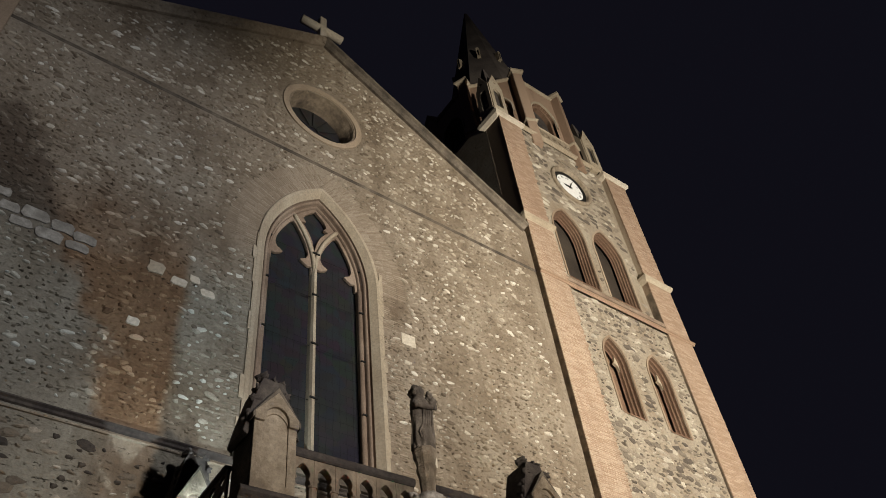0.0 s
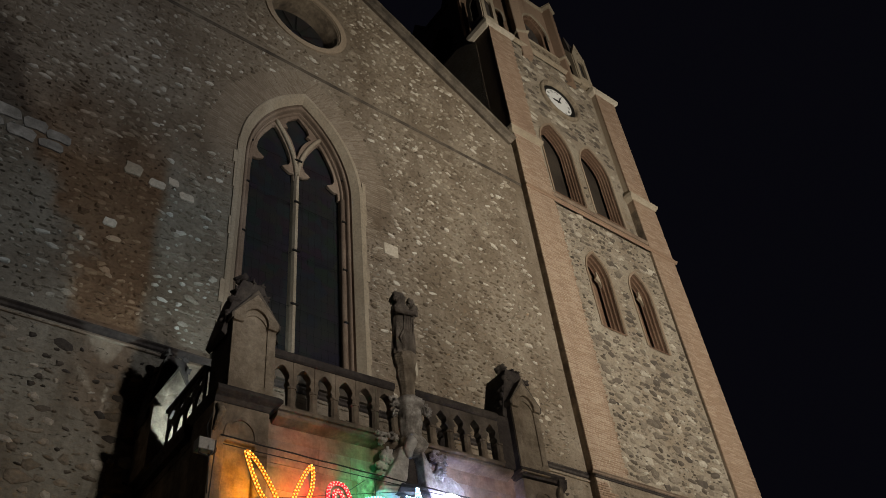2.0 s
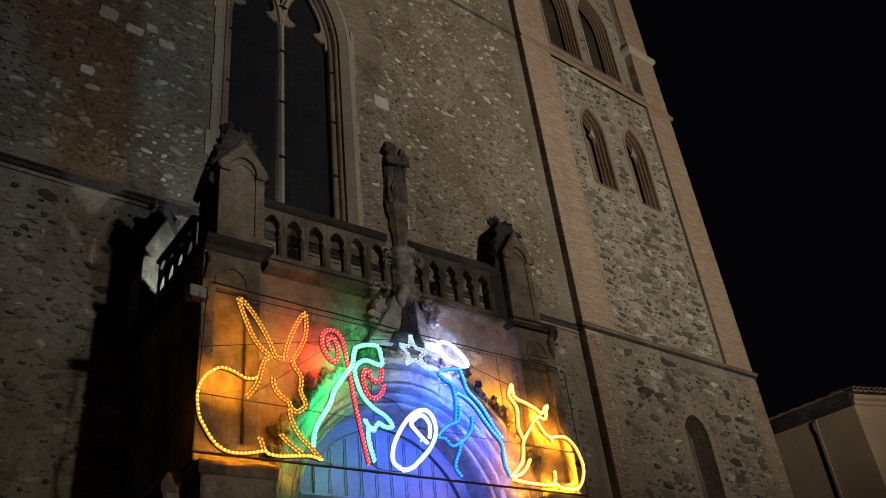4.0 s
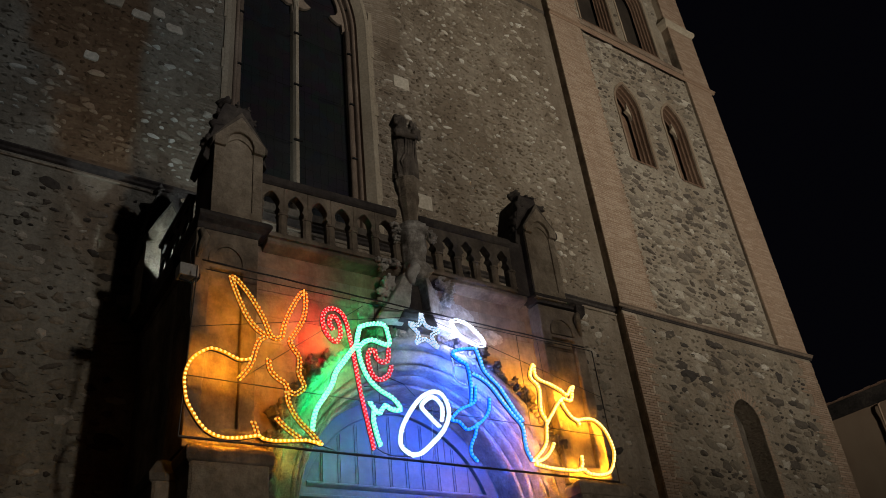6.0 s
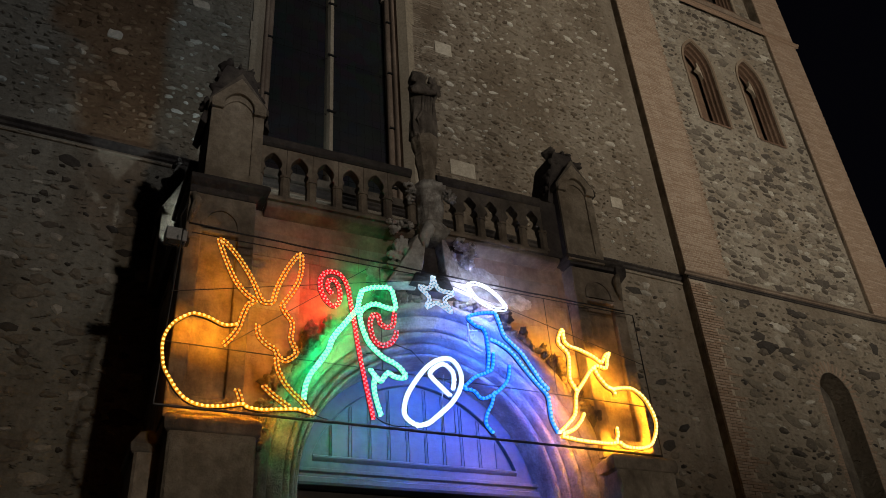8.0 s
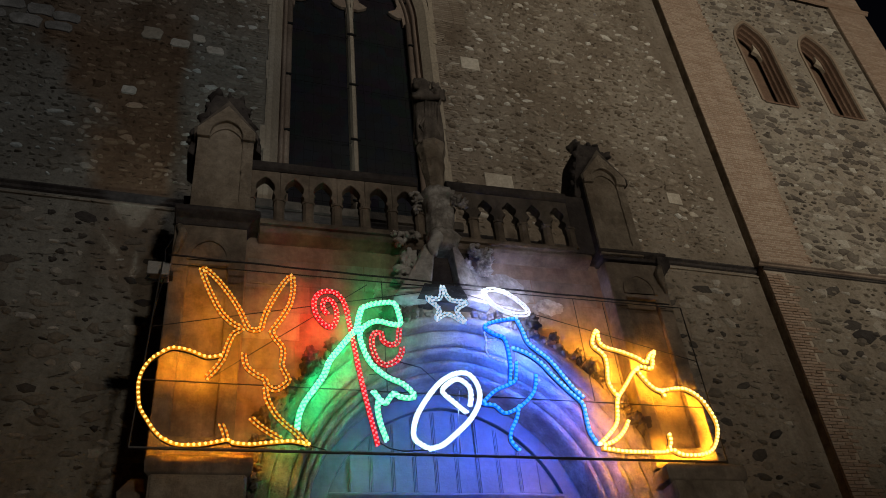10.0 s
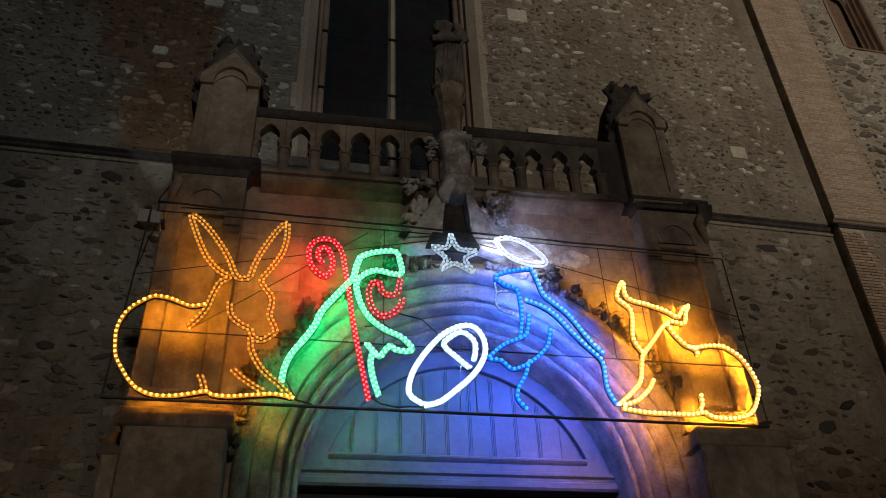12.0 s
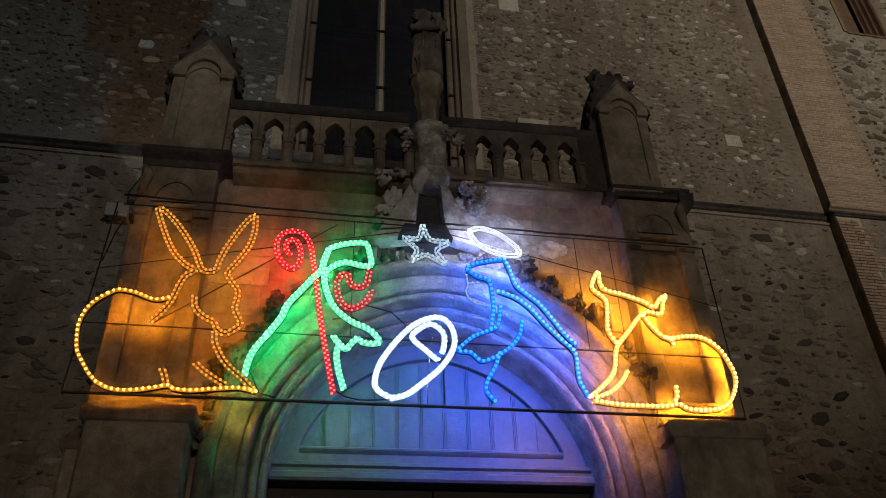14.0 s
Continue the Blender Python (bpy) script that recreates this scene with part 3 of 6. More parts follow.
for name, st in orders:
    order = Shape()
    rings = [[(x, y, z) for x, z in arch(*PORTAL, off, 26)] for off, y in st]
    n = len(rings[0])
    for side in (0, n - 2):
        Shape().loft([ring[side:side + 2] for ring in rings], False, False).make("jamb_" + name, ARCH_STONE, door_arch, smooth=True)
    step = 4
    for a in range(1, n - 2, step):
        b = min(a + step, n - 2)
        dy, gap = rv.uniform(-0.003, 0.003), 0.012
        piece = []
        for ring in rings:
            pts = [Vector(p) for p in ring[a:b + 1]]
            pts[0], pts[-1] = pts[0].lerp(pts[1], gap), pts[-1].lerp(pts[-2], gap)
            piece.append([(p.x, p.y + dy, p.z) for p in pts])
        Shape().loft(piece, False, False).make("voussoir", ARCH_STONE, door_arch, smooth=True)
    if name == "hood_mould":
        for sgn in (-1, 1):
            for k in range(34):
                a, rr = radians(4 + 2.35 * k), PORTAL[2] + 0.6 + 0.06 * rv.random()
                s = Shape()
                carved_lump(s, (PORTAL[0] + sgn * (rr * math.cos(a) - (PORTAL[2] - PORTAL[1])), 9.96, PORTAL[3] + rr * math.sin(a)), (rv.uniform(0.03, 0.06), 0.05, rv.uniform(0.03, 0.06)), 700 + k, 3)
                s.make("hood_leaf", SOOT_SHADE_STONE, door_arch, smooth=True)

# boarded tympanum, beam and doors
tym = thing("tympanum", "grey painted vertical boards filling the arch head", "panel")
c0, hw0, r0, sp0, _ = PORTAL
TY, TZ = 10.95, 4.52


def head_height(x, off):
    """Height of the arch at x, off metres inside it."""
    c, r = r0 - hw0, r0 + off
    u = abs(x - c0) + c
    return sp0 + math.sqrt(max(0.0, r * r - u * u))


def arch_head(off, base):
    """The part of the door arch above base, off metres outside it."""
    c, r = r0 - hw0, r0 + off
    x = math.sqrt(r * r - (base - sp0) ** 2) - c
    return [(c0 - x, base)] + [p for p in arch(c0, hw0, r0, sp0, 0.0, off, 24) if p[1] > base + 0.01] + [(c0 + x, base)]


Shape().prism(arch_head(0.05, 4.2), TY + 0.045, TY + 0.12).make("backing", WOOD, tym)
x = c0 - 1.485
while x < c0 + 1.42:
    w = 0.27
    top = min(head_height(x, -0.22), head_height(x + w, -0.22))
    if top > TZ + 0.05:
        Shape().prism([(x + 0.003, TZ), (x + w - 0.003, TZ), (x + w - 0.003, head_height(x + w, -0.22)), (x + 0.003, head_height(x, -0.22))], TY + 0.022, TY + 0.04).make("board", WOOD, tym)
        for e in (x + 0.028, x + w - 0.012):
            Shape().box(e - 0.006, e + 0.006, TY + 0.008, TY + 0.03, TZ, head_height(e, -0.22) - 0.02).make("board_bead", WOOD, tym)
    x += w
Shape().slab(arch_head(0.02, TZ - 0.2), [arch_head(-0.2, TZ)], TY - 0.035, TY + 0.05).make("arched_rail", WOOD, tym, bevel=0.012)
Shape().run([(TY - 0.03, 4.45), (TY - 0.055, 4.47), (TY - 0.075, 4.495), (TY - 0.075, 4.515), (TY - 0.05, 4.53), (TY - 0.03, 4.53)], c0 - 1.46, c0 + 1.46).make("bead", WOOD, tym, "proud bead along the lower rail")
beam = Shape().run([(TY - 0.02, 4.13), (TY - 0.12, 4.13), (TY - 0.14, 4.16), (TY - 0.14, 4.22), (TY - 0.09, 4.24), (TY - 0.09, 4.28), (TY - 0.12, 4.3), (TY - 0.12, 4.34), (TY - 0.04, 4.36), (TY + 0.1, 4.36), (TY + 0.1, 4.13)], c0 - 1.85, c0 + 1.85)
beam.make("transom", WOOD, tym, bevel=0.005)
for s in (-1, 1):
    leaf = thing("door", "tall dark wooden church door leaf, closed", "door", "door leaves", "structure")
    xa, xb = sorted((c0 + 0.01 * s, c0 + 1.76 * s))
    Shape().box(xa, xb, 11.08, 11.14, G, 4.13).make("leaf", DOOR_WOOD, leaf)
    for k in range(4):
        Shape().stack(xa + 0.22, xb - 0.22, 11.06, 11.09, [(0.06, 0.3 + k * 0.95), (0.0, 0.36 + k * 0.95), (0.0, 0.98 + k * 0.95), (0.06, 1.04 + k * 0.95)]).make("door_panel", DOOR_WOOD, leaf)


def porch_pier(sx, x0, x1):
    """A corner pier of the porch: plinth buttress, weathering cap, panelled shaft and cornice."""
    pier = thing("porch_pier", "panelled sandstone corner pier of the porch with a moulded cornice", "pier", "porch piers", "structure")
    Shape().box(x0 + 0.06, x1 + 0.14, 9.68, 10.5, G, 4.24, 0.03).make("buttress", PINNACLE_STONE, pier)
    Shape().stack(x0 + 0.06, x1 + 0.14, 9.72, 10.4, [(0.0, 4.22), (0.045, 4.26), (0.055, 4.37), (0.045, 4.42), (-0.08, 4.5)]).make("weathering_cap", PORCH_STONE, pier, bevel=0.008)
    a, b = ((x0 - 0.2, x0 + 0.3) if sx < 0 else (x1 - 0.3, x1 + 0.2))
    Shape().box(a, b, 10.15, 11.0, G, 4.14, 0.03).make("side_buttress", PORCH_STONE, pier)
    Shape().stack(a, b, 10.2, 11.0, [(0.0, 4.12), (0.04, 4.16), (0.05, 4.24), (-0.06, 4.42)]).make("side_cap", SOOT_SHADE_STONE, pier, bevel=0.008)
    # shaft with a sunk panel
    w = x1 - x0
    px0, px1, pz0, pz1 = x0 + 0.2, x1 - 0.2, 4.72, 6.85
    Shape().slab([(x0, 4.45), (x1, 4.45), (x1, 7.42), (x0, 7.42)], [[(px0, pz0), (px1, pz0), (px1, pz1), (px0, pz1)]], 9.86, 9.95).make("shaft_face", PORCH_STONE, pier, bevel=0.02)
    Shape().box(x0 + 0.005, x1 - 0.005, 9.945, 10.6, 4.45, 7.42).make("shaft_core", PORCH_STONE, pier)
    head = arch((px0 + px1) / 2, 0.2, 0.24, 6.95, 6.9)
    Shape().slab(arch((px0 + px1) / 2, 0.2, 0.24, 6.95, 6.9, 0.05), [head], 9.835, 9.86).make("blind_arch", PORCH_STONE, pier)
    Shape().stack(x0, x1, 9.86, 10.7, [(q if sx < 0 else 0.6 * q, z if sx < 0 else 7.46 + 0.6 * (z - 7.42)) for q, z in ((0.0, 7.42), (0.02, 7.46), (0.04, 7.49), (0.1, 7.52), (0.145, 7.55), (0.145, 7.6), (0.11, 7.64))], (0.15 if sx < 0 else 1.0)).make("cornice", DARK_STONE, pier, bevel=0.01)
    o = x1 if sx > 0 else x0
    if sx > 0:
        Shape().loft([[(o + sx * a, 9.9 - c, z), (o + sx * b, 9.9 - c, z), (o + sx * b, 10.4, z), (o + sx * a, 10.4, z)] for a, b, c, z in ((-0.04, 0.02, 0.0, 7.22), (-0.06, 0.07, 0.05, 7.3), (-0.06, 0.13, 0.09, 7.38), (-0.06, 0.14, 0.11, 7.54))]).make("console", DARK_STONE, pier, "blackened console under the cornice", bevel=0.015)
    Shape().tube([(o - sx * 0.05, 9.82, 7.36), (o - sx * 0.1, 9.8, 7.24), (o - sx * 0.07, 9.82, 7.1), (o - sx * 0.03, 9.86, 6.95)], [0.04, 0.06, 0.05, 0.025], 8).make("scroll", PINNACLE_STONE, pier, smooth=True)
    return pier


porch_pier(-1, 3.97, 4.81)
porch_pier(1, 9.6, 10.46)
ledge = Shape().run([(10.14, 7.41), (10.06, 7.43), (10.0, 7.45), (9.94, 7.47), (9.91, 7.5), (9.92, 7.55), (10.3, 7.58), (10.3, 7.41)], 4.96, 9.46)
tagged(ledge.make("trim", PORCH_STONE, bevel=0.006), "moulded stone ledge under the balustrade", "ledge", kind="structure")
for x, d in ((P0, -1), (P1, 1)):
    e = 0.03 if d < 0 else 0.14
    side_prof = [(x - d * 0.3, 7.36), (x, 7.36), (x + d * 0.1 * e, 7.42), (x + d * 0.3 * e, 7.45), (x + d * 0.8 * e, 7.48), (x + d * e, 7.5), (x + d * e, 7.55), (x + d * 0.8 * e, 7.59), (x - d * 0.4, 7.59)]
    tagged(Shape().run_y(side_prof, 10.9, WALL_Y + 0.25).make("trim", DARK_STONE), "blackened moulded cornice along the porch side", "cornice", kind="structure")


def pinnacle(x0, x1, y0, y1, z0, eave, peak, seed, label, flank=PORCH_STONE, lip=0.09):
    """A gabled block with a sunk arched panel, a worn roof and crockets."""
    pin = thing("pinnacle", label, "pinnacle", "terrace pinnacles")
    cx, w = (x0 + x1) / 2, (x1 - x0)
    Shape().box(x0, x1, y0 + 0.03, y1, z0, eave).make("block", flank, pin, bevel=0.012)
    # thin dark sheet gives the west side its shade as colour
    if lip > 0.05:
        Shape().box(x0 - 0.006, x0 + 0.01, y0 + 0.04, y1, z0 + 0.01, eave - 0.02).make("sooty_flank", DARK_STONE, pin, "dark sheet for the pinnacle's unlit side")
    front = [(x0, z0), (x1, z0), (x1, eave), (cx, peak), (x0, eave)]
    hw = w * 0.3
    Shape().slab(front, [arch(cx, hw, hw * 1.25, eave - 0.22, z0 + 0.18)], y0, y0 + 0.06).make("front_panel", PINNACLE_STONE, pin, bevel=0.006)
    Shape().box(cx - hw - 0.05, cx + hw + 0.05, y0 + 0.025, y0 + 0.05, z0 + 0.1, eave + 0.05).make("panel", PINNACLE_STONE, pin)
    # steep saddle roof behind the front gablet, flat-topped and broken
    top = peak + 0.35
    roof_prof = [(x0 - lip * 0.4, eave - 0.36), (x0 - lip * 1.3, eave - 0.3), (x0 - lip * 0.5, eave + 0.05), (cx - w * 0.34, top - 0.12), (cx - w * 0.27, top), (cx + w * 0.26, top - 0.03), (cx + w * 0.33, top - 0.2), (x1 + lip * 0.9, eave - 0.1), (x1 + lip * 1.3, eave - 0.24), (x1 + lip * 0.3, eave - 0.14), (cx + 0.1, peak - 0.12), (cx - 0.1, peak - 0.12), (x0 + 0.02, eave - 0.2)]
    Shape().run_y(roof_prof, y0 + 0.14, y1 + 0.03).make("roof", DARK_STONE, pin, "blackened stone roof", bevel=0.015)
    gab = [(-w / 2 - lip * 0.5, eave - 0.16), (-w / 2 - lip * 0.6, eave - 0.06), (0, peak + 0.07), (w / 2 + lip * 0.6, eave - 0.06), (w / 2 + lip * 0.5, eave - 0.16), (0, peak - 0.06)]
    Shape().run_y([(cx + a, b) for a, b in gab], y0 - 0.05, y0 + 0.2).make("gable_mould", SOOT_SHADE_STONE, pin, "worn raking mould", bevel=0.012)
    Shape().run_y([(x0, eave - 0.05), (x1, eave - 0.05), (cx, peak)], y0 + 0.05, y0 + 0.2).make("gable", PINNACLE_STONE, pin)
    notch = arch(cx, hw * 0.95, hw * 1.15, eave - 0.1, eave - 0.17)
    Shape().slab([(x0 - 0.015, eave - 0.17), (x0 - 0.015, eave - 0.03), (cx, peak - 0.03), (x1 + 0.015, eave - 0.03), (x1 + 0.015, eave - 0.17)] + list(reversed(notch)), [], y0 - 0.055, y0 + 0.02).make("gable_head", PINNACLE_STONE, pin, bevel=0.012)
    rnd = random.Random(seed)
    spots = [(cx - w * 0.24, top + 0.06, 0.075), (cx + w * 0.22, top, 0.065), (cx, top, 0.05)]
    for sgn in (-1, 1):
        for k in range(4):
            t = (k + 0.7 + rnd.uniform(-0.2, 0.2)) / 4.4
            spots.append((cx + sgn * (w * 0.27 + (w * 0.23 + lip) * t), top - 0.08 - (top - eave + 0.12) * t, rnd.uniform(0.05, 0.085)))
    for k, (px, pz, size) in enumerate(spots):
        s = Shape()
        carved_lump(s, (px, y0 + 0.2 + rnd.uniform(-0.05, 0.1), pz), (size * rnd.uniform(0.8, 1.3), size * 1.4, size * rnd.uniform(0.8, 1.3)), seed + 20 + k, rnd.choice((3, 4)))
        s.make("crocket", DARK_STONE, pin, smooth=True)
    return pin


pinnacle(4.11, 4.82, 9.79, 10.5, 7.6, 8.97, 9.42, 3, "weathered stone gabled pinnacle with blackened roof, front corner", PINNACLE_STONE)
# dark block colour stands in for this pinnacle's unlit side
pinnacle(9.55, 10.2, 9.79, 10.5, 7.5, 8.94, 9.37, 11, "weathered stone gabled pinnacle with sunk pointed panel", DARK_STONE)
pinnacle(3.86, 4.52, 12.25, 13.1, 7.5, 8.77, 9.38, 23, "gabled stone pinnacle lit by a cold lamp, against the wall", PINNACLE_STONE, 0.045)
pinnacle(9.9, 10.5, 12.4, 13.3, 7.5, 8.75, 9.3, 31, "gabled stone pinnacle at the back of the terrace", PINNACLE_STONE, 0.01)


def bay_head(w, open_heads=False):
    """The pierced head of one bay, open below, at the origin."""
    o = w / 2 - 0.064
    right = [(o, 7.98), (o, 8.05), (0.1, 8.08), (0.096, 8.1), (0.112, 8.13), (0.12, 8.18), (0.108, 8.235), (0.08, 8.275), (0.045, 8.32), (0.0, 8.35)] if open_heads else [(o, 7.98), (o, 8.06), (o - 0.035, 8.09), (0.062, 8.105), (0.085, 8.14), (0.106, 8.185), (0.098, 8.235), (0.068, 8.26), (0.05, 8.285), (0.03, 8.315), (0.0, 8.335)]
    return Shape().slab([(-w / 2, 7.98), (-w / 2, 8.45), (w / 2, 8.45), (w / 2, 7.98)] + right + [(-x, z) for x, z in reversed(right[:-1])], [], -0.075, 0.075)


def colonnette():
    """An eight-sided baluster with a small base and cap, at the origin."""
    s = Shape()
    for r, z0, z1 in ((0.08, 7.625, 7.67), (0.066, 7.67, 7.965), (0.078, 7.965, 8.0)):
        s.box(-r, r, -r * 1.15, r * 1.15, z0, z1, r * 0.5)
    return s


def balustrade(label, m, bays, w=0.36, heads=SOOT_SHADE_STONE):
    bal = thing("balustrade", label, "balustrade", "terrace balustrades")
    bal.matrix_basis = m
    L = bays * w
    head = post = None
    for k in range(bays + 1):
        if post is None:
            post = ob = colonnette().make("colonnette", PORCH_STONE, bal, "weathered tan baluster")
        else:
            ob = new("colonnette", post.data)
            ob.parent = bal
        ob.location.x = -L / 2 + w * k
        if k == bays:
            break
        if head is None:
            head = ob = bay_head(w, heads is PORCH_STONE).make("bay_head", heads, bal, bevel=0.02)
        else:
            ob = new("bay_head", head.data)
            ob.parent = bal
            b = ob.modifiers.new("edges", "BEVEL")
            b.width, b.segments, b.limit_method, b.angle_limit = 0.02, 2, "ANGLE", radians(40)
        ob.location.x = -L / 2 + w * (k + 0.5)
    Shape().run([(-0.09, 8.44), (-0.12, 8.47), (-0.13, 8.5), (-0.13, 8.56), (-0.08, 8.61), (0.08, 8.61), (0.13, 8.56), (0.13, 8.49), (0.1, 8.44)], -L / 2, L / 2).make("handrail", DARK_STONE, bal, "blackened stone handrail", bevel=0.008)
    Shape().run([(-0.11, 7.55), (-0.11, 7.6), (-0.085, 7.64), (0.085, 7.64), (0.11, 7.6), (0.11, 7.55)], -L / 2, L / 2).make("plinth", PORCH_STONE, bal)
    return bal


balustrade("pierced stone balustrade with trefoil heads over the door", pose(5.93, 9.98, 0), 6, 0.37, PORCH_STONE)
balustrade("pierced stone balustrade with trefoil heads over the door", pose(8.34, 9.98, 0), 5, 0.358)
tagged(Shape().box(9.24, 9.56, 9.93, 10.12, 7.57, 8.6, 0.02).make("balustrade_post", DARK_STONE, bevel=0.01), "plain blackened stone end post of the balustrade", "post", kind="structure")


def pierced_parapet(label, m, bays, w=0.37):
    """A thin low parapet with a row of pointed openings under a row of small lozenges."""
    par = thing("parapet", label, "parapet", "terrace side parapets")
    par.matrix_basis = m
    L = bays * w
    holes = []
    for k in range(bays):
        x = -L / 2 + w * (k + 0.5)
        holes.append(arch(x, 0.15, 0.19, 7.86, 7.68, 0.0, 5))
        holes.append([(x, 8.14), (x + 0.14, 8.225), (x, 8.31), (x - 0.14, 8.225)])
    Shape().slab([(-L / 2, 7.62), (L / 2, 7.62), (L / 2, 8.34), (-L / 2, 8.34)], holes, -0.02, 0.02).make("pierced_panel", DARK_STONE, par)
    Shape().run([(-0.05, 8.33), (-0.07, 8.35), (-0.07, 8.39), (0.07, 8.39), (0.07, 8.35), (0.05, 8.33)], -L / 2, L / 2).make("handrail", DARK_STONE, par, bevel=0.006)
    Shape().run([(-0.09, 7.57), (-0.09, 7.61), (-0.06, 7.64), (0.06, 7.64), (0.09, 7.61), (0.09, 7.57)], -L / 2, L / 2).make("plinth", DARK_STONE, par)
    return par


for x in (4.06, 10.2):
    pierced_parapet("thin blackened stone parapet pierced with two rows of openings", pose(x, 11.24, 0, 0, 0, 90), 4)

# ---- statue on its carved corbel ----
SX, SY = 7.27, 9.84


def statue():
    """A robed standing form with a smaller one on its arm, as one plain weathered mesh."""
    s = Shape()
    body = [(0.0, 0.24, 0.19), (0.3, 0.235, 0.185), (0.6, 0.225, 0.175), (0.85, 0.225, 0.17), (1.0, 0.225, 0.17), (1.12, 0.215, 0.16), (1.2, 0.18, 0.14), (1.26, 0.115, 0.11), (1.3, 0.1, 0.1), (1.36, 0.115, 0.12), (1.44, 0.125, 0.13), (1.52, 0.1, 0.105), (1.57, 0.04, 0.04)]
    n, m = 64, 70
    rings = []
    for j in range(m + 1):
        z = 1.57 * j / m
        k = max(i for i in range(len(body) - 1) if body[i][0] <= z + 1e-9)
        a, b = body[k], body[k + 1]
        q = (z - a[0]) / (b[0] - a[0])
        rx, ry = a[1] + (b[1] - a[1]) * q, a[2] + (b[2] - a[2]) * q
        amount = 0.085 if z < 0.95 else (0.05 if z < 1.22 else 0.025)
        ring = []
        for i in range(n):
            u = math.tau * i / n
            sway = 1.3 * math.sin(2.1 * z) + 0.6 * z
            crease = abs(math.sin(4.5 * u + sway)) ** 0.6 - 0.6
            f = 1 + amount * crease + 0.5 * amount * math.sin(9 * u - 3 * z + 1.2) + 0.35 * amount * noise.noise(Vector((3 * math.cos(u), 3 * math.sin(u), 4 * z)))
            if z < 0.12:
                f += 0.05 * math.sin(12 * u)
            ring.append((SX - 0.02 + 0.025 * math.sin(z * 2.4) + 0.9 * rx * f * math.cos(u), SY + 0.9 * ry * f * math.sin(u), 9.15 + z * 0.892))
        rings.append(ring)
    s.loft(rings)
    # hood over the head, the arm, the smaller form and a fall of cloth
    carved_lump(s, (SX - 0.06, SY + 0.02, 10.42), (0.12, 0.12, 0.12), 41, 3)
    carved_lump(s, (SX + 0.14, SY - 0.1, 10.34), (0.062, 0.062, 0.07), 44, 3)
    carved_lump(s, (SX + 0.16, SY - 0.1, 10.15), (0.1, 0.09, 0.15), 47, 4)
    s.tube([(SX - 0.2, SY - 0.06, 10.12), (SX - 0.19, SY - 0.17, 9.98), (SX - 0.02, SY - 0.2, 9.98), (SX + 0.16, SY - 0.19, 10.02)], [0.06, 0.06, 0.05, 0.04], 10)
    for k in range(5):
        x = SX + 0.15 - 0.05 * k
        s.tube([(x, SY - 0.12 - 0.012 * k, 9.98), (x - 0.02, SY - 0.14, 9.76 - 0.03 * k), (x - 0.05 - 0.015 * k, SY - 0.14, 9.45), (x - 0.04, SY - 0.12, 9.22)], [0.018, 0.024, 0.02, 0.01], 7)
    return tagged(s.make("statue", STATUE_STONE, smooth=True), "worn stone statue of a robed standing form on a pedestal", "statue")


statue()
ped = thing("statue_pedestal", "moulded polygonal stone pedestal below the statue", "pedestal")
Shape().lathe(SX, SY, [(0.12, 7.6), (0.125, 8.2), (0.13, 8.45), (0.15, 8.66), (0.175, 8.76), (0.18, 8.82), (0.165, 8.87), (0.175, 8.94), (0.205, 9.03), (0.22, 9.1), (0.21, 9.16), (0.17, 9.19)], 8).make("shaft", PINNACLE_STONE, ped, bevel=0.01)
corbel = thing("corbel", "crumbling carved stone corbel with leaves below the pedestal", "corbel")


def ragged(profile, cy, seed, rough, turn=28, flat=1.0):
    """A turned stone form whose skin has flaked and broken away."""
    rings = []
    for r, z in profile:
        rings.append([(SX + 0.02 + rr * math.cos(u), cy + flat * rr * math.sin(u), z + 0.02 * noise.noise(Vector((3 * math.cos(u), 3 * math.sin(u), seed)))) for u in (math.tau * k / turn for k in range(turn))
                      for rr in (r * (1 + rough * noise.noise(Vector((2.2 * math.cos(u), 2.2 * math.sin(u), 4 * z + seed))) + 0.5 * rough * noise.noise(Vector((6 * math.cos(u), 6 * math.sin(u), 9 * z + seed)))),)])
    return Shape().loft(rings)


ragged([(0.16, 7.56)] + [(0.17 + 0.03 * (k / 9) + 0.12 * max(0.0, k / 9 - 0.5) ** 1.5, 7.6 + 0.66 * k / 9) for k in range(10)] + [(0.2, 8.3), (0.12, 8.34)], 9.86, 2.0, 0.22).make("bell", CORBEL_STONE, corbel, "flaking bell of the capital", smooth=True)
ragged([(0.1, 7.3), (0.19, 7.36), (0.23, 7.46), (0.22, 7.54), (0.16, 7.62)], 9.86, 5.0, 0.3).make("neck_ring", CORBEL_STONE, corbel, "worn neck moulding", smooth=True)
# dark block supplies the shade inside the niche
Shape().box(SX - 0.3, SX + 0.4, 9.94, 10.14, 6.6, 7.4).make("bracket_back", DARK_STONE, corbel)
